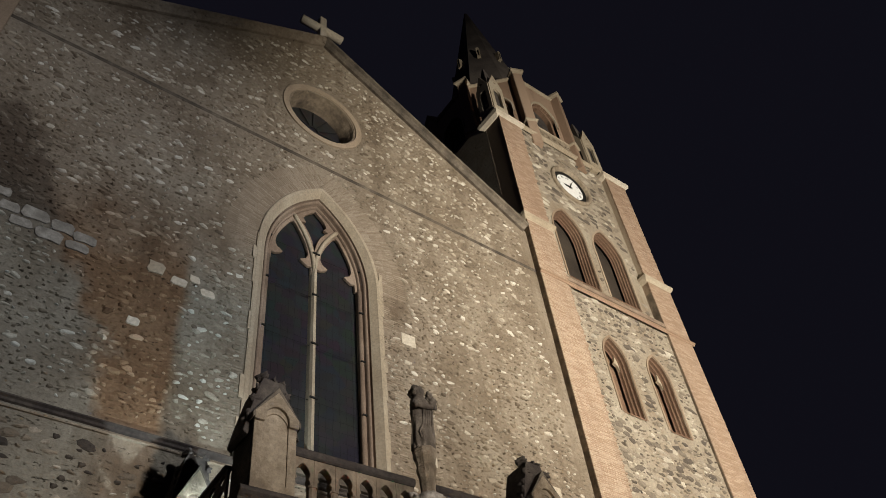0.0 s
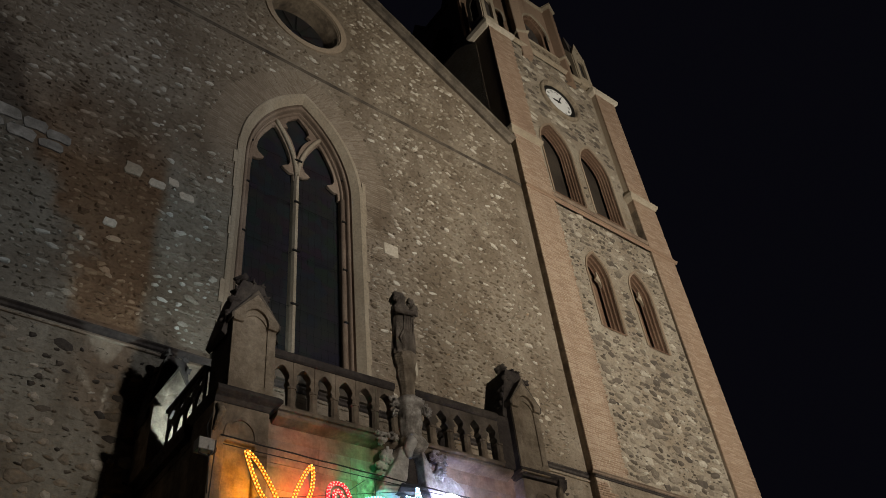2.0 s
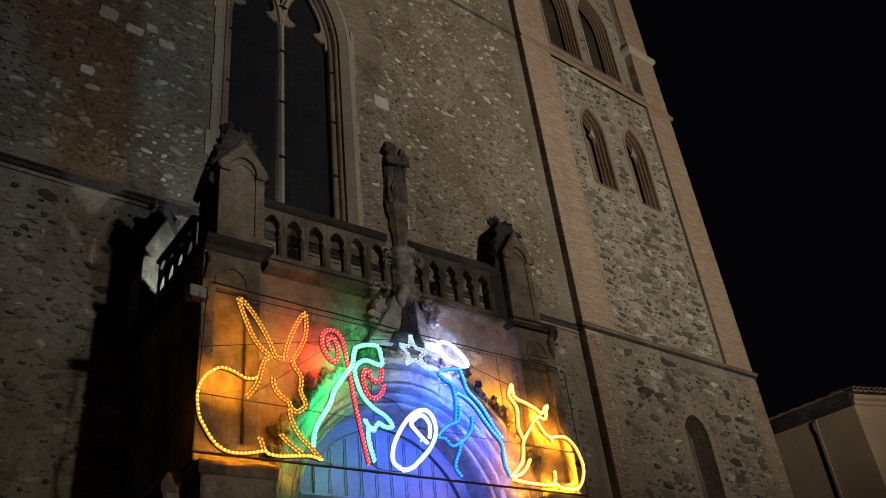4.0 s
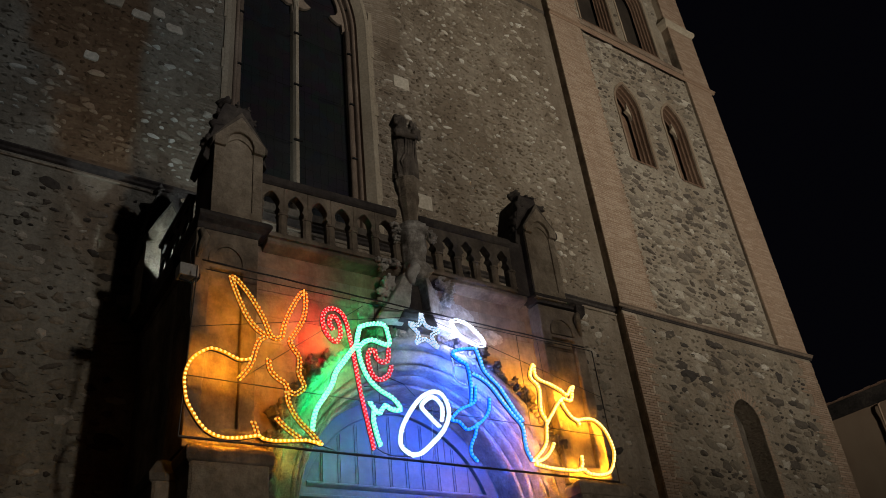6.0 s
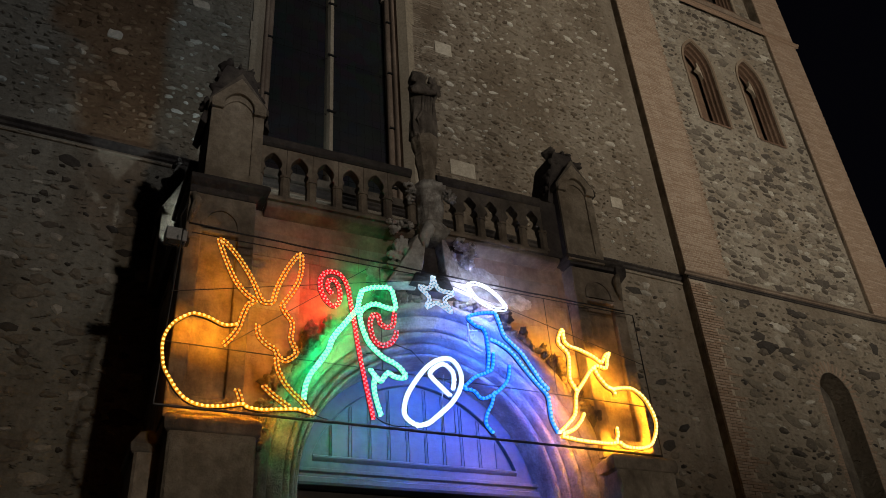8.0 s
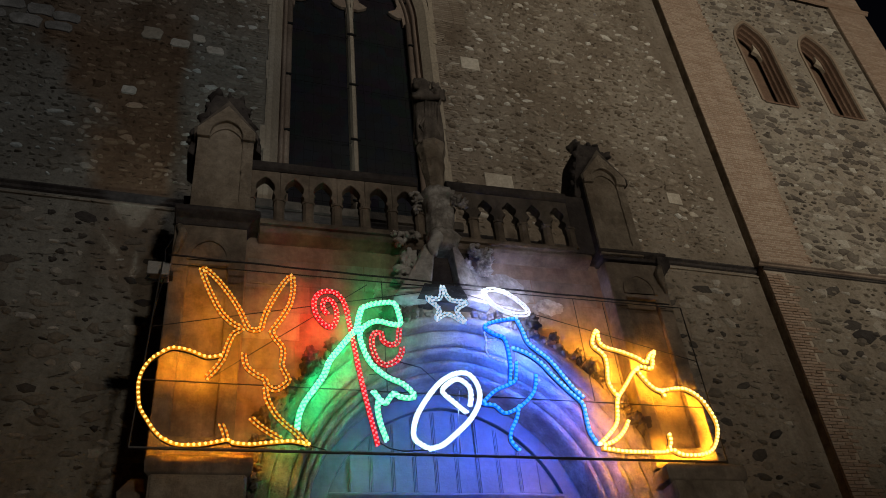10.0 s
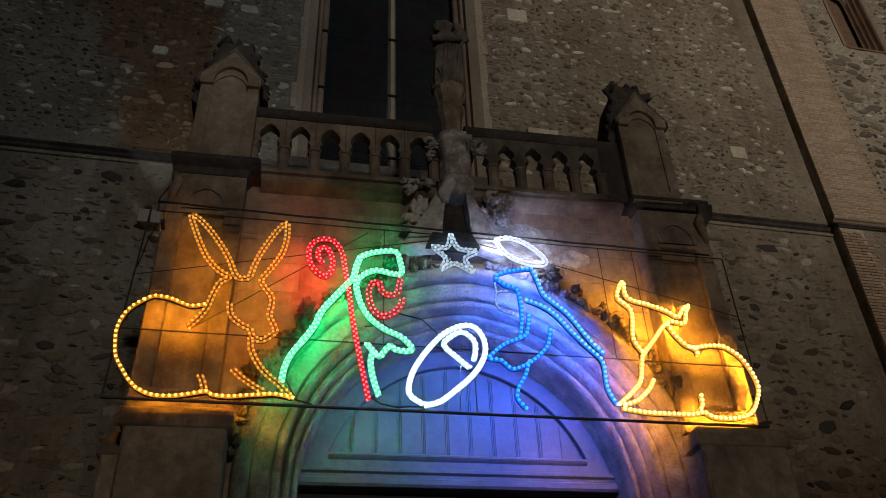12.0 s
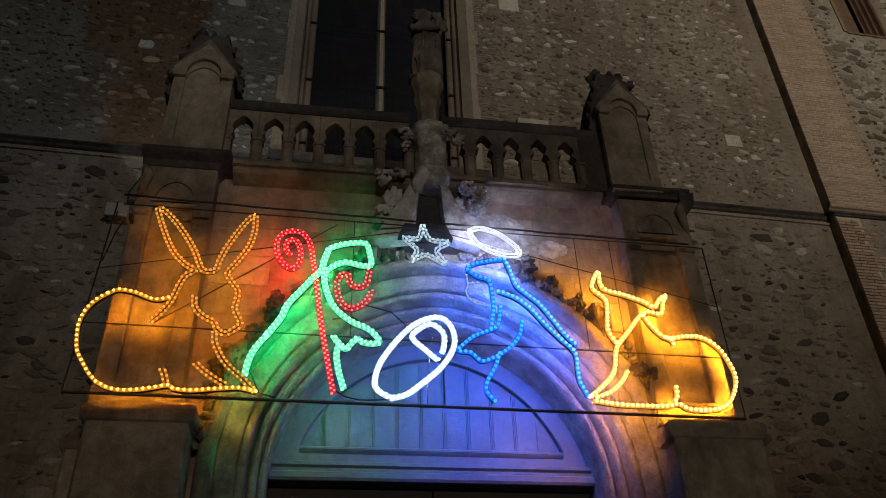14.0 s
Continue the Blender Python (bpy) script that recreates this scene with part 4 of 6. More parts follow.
Shape().loft([[(SX + x, y, z) for x, y, z in ring] for ring in (
    [(-0.24, 9.78, 7.38), (-0.1, 9.7, 7.38), (-0.1, 9.95, 7.38), (-0.28, 9.97, 7.38)],
    [(-0.36, 9.78, 7.1), (-0.16, 9.71, 7.12), (-0.14, 9.95, 7.12), (-0.38, 10.0, 7.1)],
    [(-0.52, 9.82, 6.84), (-0.2, 9.72, 6.84), (-0.16, 9.95, 6.84), (-0.52, 10.04, 6.84)],
    [(-0.68, 9.86, 6.58), (-0.3, 9.76, 6.56), (-0.24, 9.95, 6.56), (-0.66, 10.08, 6.58)])]).make("shoulder", LIMEWASH, corbel, "pale limewashed sloping shoulder", bevel=0.02)
Shape().loft([[(SX + x, y, z) for x, y, z in ring] for ring in (
    [(0.1, 9.72, 7.38), (0.2, 9.8, 7.4), (0.2, 9.97, 7.4), (0.08, 9.95, 7.38)],
    [(0.12, 9.72, 7.14), (0.3, 9.8, 7.16), (0.32, 10.0, 7.16), (0.12, 9.95, 7.14)],
    [(0.14, 9.74, 6.86), (0.44, 9.84, 6.86), (0.46, 10.05, 6.86), (0.14, 9.95, 6.86)],
    [(0.18, 9.78, 6.6), (0.6, 9.9, 6.58), (0.6, 10.1, 6.58), (0.18, 9.95, 6.6)])]).make("shoulder", CORBEL_STONE, corbel, "flaking sloping shoulder", bevel=0.02)
Shape().tube([(SX - 0.03, 9.8, 7.4), (SX - 0.1, 9.72, 7.44), (SX - 0.16, 9.71, 7.3), (SX - 0.15, 9.72, 7.16)], [0.08, 0.11, 0.08, 0.04], 12).make("scroll", LIMEWASH, corbel, smooth=True)
# curled leaves with dark eyes, and lumps of broken carving about them
rk = random.Random(77)
for dx, dy, z, size in ((-0.3, 0.0, 8.24, 0.075), (0.3, -0.05, 8.2, 0.09), (0.2, -0.2, 8.1, 0.06), (-0.27, -0.04, 8.0, 0.05), (-0.54, -0.02, 7.5, 0.085), (-0.4, -0.06, 7.54, 0.07), (0.48, -0.04, 7.4, 0.08), (0.6, 0.0, 7.3, 0.075), (0.66, 0.0, 7.42, 0.05), (0.52, -0.02, 7.16, 0.065)):
    leaf = Shape()
    pts, rad = [], []
    a0 = rk.uniform(0, 6)
    for k in range(15):
        a = a0 + 5.2 * k / 14
        r = size * (1.0 - 0.3 * k / 14) * rk.uniform(0.85, 1.15)
        pts.append((SX + dx + r * math.cos(a), 9.86 + dy + rk.uniform(-0.3, 0.3) * size, z + r * 0.85 * math.sin(a)))
        rad.append(size * rk.uniform(0.28, 0.5))
    leaf.tube(pts, rad, 9)
    for k in range(4):
        a = rk.uniform(0, 6.28)
        carved_lump(leaf, (SX + dx + size * 1.15 * math.cos(a), 9.88 + dy + rk.uniform(-0.2, 0.6) * size, z + size * 1.1 * math.sin(a)), (size * rk.uniform(0.35, 0.7), size * 0.6, size * rk.uniform(0.3, 0.6)), rk.randrange(900), rk.choice((2, 3, 5)))
    leaf.make("curled_leaf", CORBEL_STONE, corbel, "broken curled stone leaf", smooth=True)
for k in range(16):
    dx = rk.choice((-1, 1)) * rk.uniform(0.2, 0.62)
    z = 7.42 - 0.5 * abs(dx) + rk.uniform(-0.3, 0.12)
    crumb = Shape()
    carved_lump(crumb, (SX + dx, 9.93, z), (rk.uniform(0.04, 0.1), 0.06, rk.uniform(0.04, 0.09)), 400 + k, rk.choice((2, 3, 4)))
    crumb.make("broken_carving", CORBEL_STONE if dx > 0 else LIMEWASH, corbel, smooth=True)

# leafy crockets along the hood mould
rnd = random.Random(12)
k = 0
for sgn in (-1, 1):
    for deg in (8, 17, 26, 34, 42, 50, 58, 66, 74):
        a, rr = radians(deg), PORTAL[2] + 0.68
        x, z = PORTAL[0] + sgn * (rr * math.cos(a) - (PORTAL[2] - PORTAL[1])), PORTAL[3] + rr * math.sin(a)
        big_one = deg in (26, 42, 66)
        boss = thing("crocket", "dark carved leaf crocket on the arch hood", "crocket", "hood crockets")
        for j in range(5 if big_one else 3):
            sz = (0.17 if big_one else 0.1) * rnd.uniform(0.8, 1.2)
            s = Shape()
            carved_lump(s, (x + rnd.uniform(-0.6, 0.6) * sz, 9.98 - 0.06 * (j % 2), z + rnd.uniform(-0.6, 0.7) * sz), (sz * rnd.uniform(0.3, 0.6), sz * 0.5, sz * rnd.uniform(0.35, 0.7)), 60 + 7 * k + j, rnd.choice((3, 4, 5)))
            # left leaves paler than right, putting the uneven glow into the stone colour
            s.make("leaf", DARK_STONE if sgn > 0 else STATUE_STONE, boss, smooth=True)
        k += 1

# the porch stands slightly askew to the nave wall
askew = Matrix.Translation((4.4, 9.82, 0)) @ Matrix.Rotation(radians(-2.2), 4, "Z") @ Matrix.Translation((-4.4, -9.82, 0))
for ob in list(bpy.data.objects):
    if ob not in standing and ob.parent is None:
        ob.matrix_basis = askew @ ob.matrix_basis

# ---- nave window ----
window = thing("window_1", "tall pointed church window with pale stone surround and dark leaded glass", "window", kind="structure")
arch_moulding(Shape(), *WIN, [(0.1, 13.0), (0.1, 12.955), (0.08, 12.945), (0.0, 12.945), (-0.02, 12.97)], 18).make("surround", TRIM_STONE, window, "pale dressed stone surround")
arch_moulding(Shape(), *WIN, [(-0.02, 12.97), (-0.03, 12.98), (-0.155, 13.11), (-0.16, 13.12)], 18).make("splay", TRIM_STONE, window, "broad pale stone splay")
arch_moulding(Shape(), *WIN, [(-0.16, 13.12), (-0.162, 13.27), (-0.185, 13.28), (-0.19, 13.18), (-0.205, 13.145), (-0.235, 13.135), (-0.262, 13.15), (-0.275, 13.2), (-0.275, 13.3), (-0.3, 13.32), (-0.305, 13.27), (-0.325, 13.25), (-0.35, 13.27), (-0.36, 13.34), (-0.365, 13.44), (-0.4, 13.6)], 18).make("inner_moulding", RED_STONE, window, "round stone rolls with dark hollows", True)
TR_Y = 13.36
GW = WIN[1] - 0.36
for s in (-1, 1):
    Shape().tube([(AX + s * (GW + 0.03), TR_Y - 0.06, 10.5), (AX + s * (GW + 0.03), TR_Y - 0.06, 16.6)], 0.07, 12).make("jamb_shaft", RED_STONE, window, smooth=True)
Shape().loft([[(AX + x, TR_Y + y, z) for x, y in ((-0.035, -0.12), (0.035, -0.12), (0.07, -0.04), (0.09, 0.1), (-0.09, 0.1), (-0.07, -0.04))] for z in (10.45, 16.75)]).make("mullion", TRIM_STONE, window, "pale stone mullion")
sub, SZ = GW / 2, WIN[3]
TRR = WIN[2] - 0.37      # radius of the tracery arcs


def arc_x(z):
    return math.sqrt(TRR * TRR - (z - SZ) ** 2)


# two branches sweep from the mullion to the arch; each light below has a cusped head
meet = math.acos((TRR - sub) / TRR)
heads = [SZ + TRR * math.sin(meet * k / 12) for k in range(13)]
for s in (-1, 1):
    branch = [(AX + s * (TRR - TRR * math.cos(meet * k / 14)), TR_Y - 0.06, SZ + TRR * math.sin(meet * k / 14)) for k in range(15)]
    Shape().tube(branch, 0.06, 10).make("tracery_bar", TRIM_STONE, window, "pale round tracery bar", smooth=True)
    Shape().tube([(x, y + 0.1, z) for x, y, z in branch], 0.1, 8).make("tracery_backing", PINNACLE_STONE, window, smooth=True)
    cxs = AX + s * sub
    rim = [(arc_x(z) - TRR + sub, z) for z in heads]
    head = [(cxs - h, z) for h, z in rim] + [(cxs + h, z) for h, z in reversed(rim[:-1])]
    lobe = [(sub - 0.08, SZ), (sub - 0.09, 16.86), (0.47, 16.84), (0.33, 16.92), (0.25, 17.0), (0.33, 17.06), (0.42, 17.12), (0.48, 17.26), (0.45, 17.5), (0.38, 17.7), (0.31, 17.86), (0.24, 18.0), (0.16, 18.15), (0.08, 18.3), (0.0, 18.38)]
    notch = [(cxs + h, z) for h, z in lobe] + [(cxs - h, z) for h, z in reversed(lobe[:-1])]
    Shape().slab(head + notch, [], TR_Y - 0.03, TR_Y + 0.06).make("cusped_head", RED_STONE, window, "cusped brown stone head", bevel=0.015)
kite = [(TRR - arc_x(z), z) for z in heads] + [(arc_x(z) - TRR + GW, z) for z in (18.85, 19.05, 19.2, 19.34)]
eye_hole = [(0.0, 17.5), (0.07, 17.85), (0.17, 18.12), (0.3, 18.34), (0.42, 18.48), (0.28, 18.53), (0.36, 18.66), (0.3, 18.82), (0.18, 18.96), (0.0, 19.14)]
Shape().slab([(AX + h, z) for h, z in kite] + [(AX - h, z) for h, z in reversed(kite[1:])], [[(AX + h, z) for h, z in eye_hole] + [(AX - h, z) for h, z in reversed(eye_hole[1:-1])]], TR_Y - 0.03, TR_Y + 0.06).make("tracery_plate", RED_STONE, window, "pierced brown stone dagger", bevel=0.015)
pane_y = TR_Y + 0.08
for s in (-1, 1):
    xa, xb = sorted((AX + s * 0.08, AX + s * (GW + 0.03)))
    for z0, z1 in zip((10.5, 11.0, 12.58, 14.17, 15.78), (11.0, 12.58, 14.17, 15.78, 17.3)):
        pane = Shape().box(xa, xb, pane_y, pane_y + 0.012, z0, z1).make("pane", GLASS, window, "dark leaded stained glass")
        bars = Shape()
        n = 7
        for k in range(1, n):
            x = xa + (xb - xa) * k / n
            bars.tube([(x + 0.015 * math.sin(9 * z + k), pane_y - 0.004, z) for z in (z0 + (z1 - z0) * q / 6 for q in range(7))], 0.005, 4)
        for k in range(1, 6):
            z = z0 + (z1 - z0) * k / 6
            bars.tube([(x, pane_y - 0.004, z + 0.01 * math.sin(6 * x + 2 * k)) for x in (xa + (xb - xa) * q / 6 for q in range(7))], 0.005, 4)
        bars.make("lead_lines", LEAD, pane)
Shape().prism(arch(AX, GW, WIN[2] - 0.36, WIN[3], 17.2, 0.0), pane_y + 0.02, pane_y + 0.03).make("pane", GLASS, window)
for z in (11.0, 12.58, 14.17, 15.78, 17.3):
    Shape().box(AX - GW - 0.05, AX + GW + 0.05, TR_Y - 0.012, TR_Y - 0.004, z - 0.005, z + 0.005).make("saddle_bar", IRON, window, "black iron bar")
    for xc, half in ((AX - GW - 0.07, 0.1), (AX + GW + 0.07, 0.1), (AX, 0.1)):
        Shape().box(xc - half, xc + half, TR_Y - 0.16, TR_Y - 0.12, z - 0.018, z + 0.018).make("clamp", IRON, window, "black iron clamp")
rq = random.Random(19)
for s in (-1, 1):
    z = 10.5
    while z < 16.4:
        h, out = rq.uniform(0.4, 0.95), rq.choice((0.02, 0.05, 0.1))
        xa, xb = sorted((AX + s * (WIN[1] + 0.095), AX + s * (WIN[1] + 0.1 + out)))
        Shape().box(xa, xb, 12.957, 13.02, z, z + h - 0.012).make("quoin", TRIM_STONE, window)
        z += h
Shape().box(AX - 1.9, AX + 1.9, 12.85, 13.7, 10.3, 10.47).make("window_sill", SOOT_SHADE_STONE, window)

# round window
oculus = thing("window_2", "round church window in a brick ring", "window", kind="structure")
ox, oz = OCULUS
for name, st, mat in (("brick_ring", [(1.43, 13.0), (1.43, 12.95), (1.23, 12.95), (1.2, 13.05)], PALE_BRICK), ("inner_ring", [(1.2, 13.05), (1.19, 13.02), (1.17, 13.02), (1.15, 13.06), (1.15, 13.16), (1.1, 13.2), (1.08, 13.95)], PORCH_STONE)):
    Shape().loft([[(x, y, z) for x, z in ring_of(ox, oz, r, 48)] for r, y in st], True, False).make(name, mat, oculus, smooth=name == "inner_ring")
Shape().prism(ring_of(ox, oz, 1.1, 40), 13.66, 13.7).make("pane", GLASS, oculus)
for k in range(12):
    a = 2 * math.pi * k / 12
    Shape().tube([(ox + 0.2 * math.cos(a), 13.63, oz + 0.2 * math.sin(a)), (ox + 1.02 * math.cos(a), 13.63, oz + 1.02 * math.sin(a))], 0.018, 6).make("glazing_bar", LEAD, oculus)
Shape().slab(ring_of(ox, oz, 0.24, 20), [ring_of(ox, oz, 0.18, 20)], 13.61, 13.65).make("hub_ring", LEAD, oculus)

# cross on the gable
cross = thing("cross", "pale stone cross on the gable point", "cross")
Shape().stack(AX - 0.28, AX + 0.28, 12.9, 13.4, [(0, 28.15), (0, 28.35), (-0.12, 28.5)]).make("base", WHITE_STONE, cross, bevel=0.02)
Shape().box(AX - 0.14, AX + 0.14, 13.0, 13.28, 28.45, 30.3, 0.03).make("upright", WHITE_STONE, cross, bevel=0.02)
Shape().tube([(AX - 0.85, 13.14, 29.55), (AX + 0.85, 13.14, 29.55)], 0.17, 12).make("arm", WHITE_STONE, cross, smooth=True)


# ---- tower openings ----
def lancet(a, face, depth, label, rings):
    """A deep pointed opening with a thin pale edge, stepped brick reveals and a cusped head."""
    win = thing("tower_window", label, "window", "tower windows", "structure")
    cx, hw, r, sp, base = a
    arch_moulding(Shape(), *a, [(0.09, face), (0.09, face - 0.03), (0.015, face - 0.03), (0.0, face + 0.02)], 12).make("surround", PALE_BRICK, win, "pale brick edge")
    off, y = 0.0, face + 0.02
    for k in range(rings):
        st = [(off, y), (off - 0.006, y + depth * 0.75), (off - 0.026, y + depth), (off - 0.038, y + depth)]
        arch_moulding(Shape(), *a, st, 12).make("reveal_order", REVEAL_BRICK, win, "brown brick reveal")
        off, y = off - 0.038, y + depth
    for sgn in (-1, 1) if rings < 4 else ():
        x = cx + sgn * (hw + off + 0.02)
        Shape().prism([(x, sp - 0.15), (x, sp + 0.35), (x - sgn * 0.1, sp + 0.5), (x - sgn * 0.12, sp + 0.3), (x - sgn * 0.22, sp + 0.16), (x - sgn * 0.06, sp + 0.08)], y - 0.1, y).make("cusp", TRIM_STONE, win)
    # dark sheet stands in for the unlit depth of the opening
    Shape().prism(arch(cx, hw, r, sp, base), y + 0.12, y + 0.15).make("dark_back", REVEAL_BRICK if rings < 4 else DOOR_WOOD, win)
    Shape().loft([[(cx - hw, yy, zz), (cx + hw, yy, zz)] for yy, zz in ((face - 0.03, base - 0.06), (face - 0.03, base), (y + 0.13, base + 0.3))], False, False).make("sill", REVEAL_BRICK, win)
    return win


for a in lancets:
    lancet(a, TOWER_Y, 0.12, "narrow lancet window with stepped brick reveal", 3)
for a in belfry:
    lancet(a, BELL_Y, 0.1, "tall belfry opening with stepped brick reveal", 4)

# clock
clock = thing("clock", "white tower clock with black numerals in a dark round frame", "clock")
kx, kz, ky = *CLOCK, BELL_Y + 0.06
for name, st, mat in (("stone_ring", [(1.14, BELL_Y), (1.14, 13.01), (1.08, 12.97), (0.98, 12.99), (0.94, 13.05), (0.92, 13.27)], PINNACLE_STONE), ("rim", [(0.93, 13.15), (0.9, 13.12), (0.87, 13.14), (0.82, 13.16), (0.79, 13.12), (0.75, 13.13), (0.75, 13.21)], IRON)):
    Shape().loft([[(x, y, z) for x, z in ring_of(kx, kz, r, 40)] for r, y in st], True, False).make(name, mat, clock, smooth=True)
dial = Shape().prism(ring_of(kx, kz, 0.76, 40), ky, ky + 0.03).make("dial", DIAL, clock)
roman = ["XII", "I", "II", "III", "IIII", "V", "VI", "VII", "VIII", "IX", "X", "XI"]
for k, text in enumerate(roman):
    cu = bpy.data.curves.new("numeral", "FONT")
    cu.body, cu.size, cu.align_x, cu.align_y, cu.extrude = text, 0.18, "CENTER", "CENTER", 0.002
    a = -math.tau * k / 12
    ob = new("numeral", cu)
    ob.data.materials.append(INK)
    ob.parent = dial
    ob.matrix_basis = Matrix.Translation((kx - 0.61 * math.sin(a), ky - 0.004, kz + 0.61 * math.cos(a))) @ Matrix.Rotation(radians(90), 4, "X") @ Matrix.Rotation(a, 4, "Z")
for name, deg, length, w in (("hour_hand", 272, 0.34, 0.032), ("minute_hand", 26, 0.5, 0.024)):
    a = radians(deg)
    d, n = Vector((math.sin(a), 0, math.cos(a))), Vector((math.cos(a), 0, -math.sin(a)))
    o = Vector((kx, 0, kz))
    poly = [o - d * 0.12 - n * w, o - d * 0.12 + n * w, o + d * length * 0.7 + n * w * 1.4, o + d * length, o + d * length * 0.7 - n * w * 1.4]
    Shape().prism([(p.x, p.z) for p in poly], ky - 0.03, ky - 0.015).make(name, INK, clock)

# ---- lantern and spire ----
LX, LY, LR = 19.25, 16.3, 3.1
lantern = thing("lantern", "octagonal brick lantern stage of the bell tower", "tower")
half = LR * math.tan(math.pi / 8)
corner = LR / math.cos(math.pi / 8)
OPEN = (0, 0.6, 0.95, 33.75, 32.15)
for k in range(8):
    f = Shape().slab([(-half, 30.2), (half, 30.2), (half, 36.0), (-half, 36.0)], [arch(*OPEN, 0.12)], -LR, -LR + 0.5).make("wall", BRICK, lantern)
    f.matrix_basis = pose(LX, LY, 0, 0, 0, 45 * k)
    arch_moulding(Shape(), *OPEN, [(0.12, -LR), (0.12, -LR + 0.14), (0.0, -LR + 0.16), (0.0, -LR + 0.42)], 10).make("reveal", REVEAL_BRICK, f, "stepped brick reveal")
    arch_moulding(Shape(), *OPEN[:4], 33.3, [(0.25, -LR), (0.24, -LR - 0.06), (0.15, -LR - 0.06), (0.13, -LR + 0.02)], 10).make("arch_trim", TRIM_STONE, f, "pale hood over the opening")
    # dark sheet in place of the lantern's unlit inside
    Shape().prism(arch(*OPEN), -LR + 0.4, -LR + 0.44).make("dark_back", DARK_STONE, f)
    Shape().run([(-LR + 0.3, 35.95), (-LR - 0.03, 35.95), (-LR - 0.1, 36.05), (-LR - 0.1, 36.14), (-LR - 0.02, 36.2), (-LR + 0.3, 36.2)], -half, half).make("cornice", TRIM_STONE, f)
    Shape().run([(-LR + 0.1, 31.95), (-LR - 0.14, 31.95), (-LR - 0.17, 32.0), (-LR - 0.14, 32.08), (-LR + 0.1, 32.1)], -half, half).make("band", TRIM_STONE, f)
    Shape().slab([(-half, 31.3), (half, 31.3), (half, 31.95), (-half, 31.95)], [ring_of(-half + 0.25 + 0.34 * j, 31.64, 0.11, 10) for j in range(7)], -LR - 0.12, -LR - 0.01).make("pierced_band", PINNACLE_STONE, f, "stone band pierced with round holes")
    p = Shape().box(-0.24, 0.24, -corner - 0.3, -corner + 0.35, 30.2, 36.1, 0.03).make("corner_pier", BRICK, lantern)
    p.matrix_basis = pose(LX, LY, 0, 0, 0, 45 * k + 22.5)
    Shape().stack(-0.24, 0.24, -corner - 0.3, -corner + 0.35, [(0, 36.05), (0.03, 36.12), (0.1, 36.22), (0.1, 36.36), (0.03, 36.4), (-0.1, 36.6)]).make("cap", TRIM_STONE, p, "pale moulded cap", bevel=0.01)
    Shape().stack(-0.24, 0.24, -corner - 0.3, -corner + 0.35, [(0.0, 31.9), (0.07, 31.97), (0.07, 32.05), (0.0, 32.12)]).make("collar", TRIM_STONE, p)
spire = thing("spire", "tall dark octagonal spire of the bell tower", "spire")
Shape().loft([[(LX + r * math.cos(math.tau * (q + 0.5) / 8), LY + r * math.sin(math.tau * (q + 0.5) / 8), z) for q in range(8)] for r, z in ((2.95, 36.05), (2.75, 36.5), (2.3, 37.7), (0.1, 49.4))]).make("body", SLATE, spire)
for k in range(8):
    m = pose(LX, LY, 0, 0, 0, 45 * k)
    u = Shape().slab(arch(0, 0.1, 0.16, 42.1, 41.3), [arch(0, 0.05, 0.09, 42.0, 41.4)], -1.66, -1.3).make("lucarne", TRIM_STONE, spire, "narrow pale stone lucarne")
    u.matrix_basis = m
    # dark sheet drawn as the shadow in the slit
    Shape().prism(arch(0, 0.05, 0.09, 42.0, 41.4), -1.56, -1.5).make("lucarne_shadow", DARK_STONE, u)


def corner_turret(x, y):
    """An open gabled stone turret with a pale frame on each face and a broken spike."""
    t = thing("corner_turret", "small gabled stone turret at the tower corner", "turret", "tower corner turrets")
    h = 0.4
    Shape().stack(x - h, x + h, y - h, y + h, [(0.04, 30.75), (0.08, 30.95), (0.08, 31.1), (0.0, 31.3)]).make("base", TRIM_STONE, t, bevel=0.01)
    Shape().box(x - h + 0.1, x + h - 0.1, y - h + 0.1, y + h - 0.1, 31.2, 33.4).make("core", DARK_STONE, t)
    for k in range(4):
        f = Shape().slab([(-h, 31.25), (h, 31.25), (h, 33.2), (0, 34.25), (-h, 33.2)], [arch(0, 0.2, 0.3, 32.7, 31.5), ring_of(0, 33.5, 0.08, 10)], -h - 0.05, -h + 0.07).make("gable_frame", TRIM_STONE, t, "pale pierced gable frame", bevel=0.01)
        f.matrix_basis = pose(x, y, 0, 0, 0, 90 * k)
    Shape().loft([[(x + r * math.cos(math.tau * (q + 0.5) / 4), y + r * math.sin(math.tau * (q + 0.5) / 4), z) for q in range(4)] for r, z in ((0.5, 33.2), (0.3, 34.1), (0.06, 35.3))]).make("spike", SLATE, t, "dark broken stone spike")


for x, y in ((15.95, 13.4), (21.75, 13.4)):
    corner_turret(x, y)

# ---- rope light display ----
OX, OY, OZ = 7.2, 9.5, 4.5


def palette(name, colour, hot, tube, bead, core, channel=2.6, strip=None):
    """A rope's plastic tube, its bulbs, and an added hidden strip that brightens the wall behind."""
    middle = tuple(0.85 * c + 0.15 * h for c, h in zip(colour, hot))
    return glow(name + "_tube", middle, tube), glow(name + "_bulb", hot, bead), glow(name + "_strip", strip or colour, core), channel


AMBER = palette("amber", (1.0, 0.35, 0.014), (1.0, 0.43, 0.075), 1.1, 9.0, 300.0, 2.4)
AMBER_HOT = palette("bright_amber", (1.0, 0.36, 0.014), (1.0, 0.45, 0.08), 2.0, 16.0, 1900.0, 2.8)
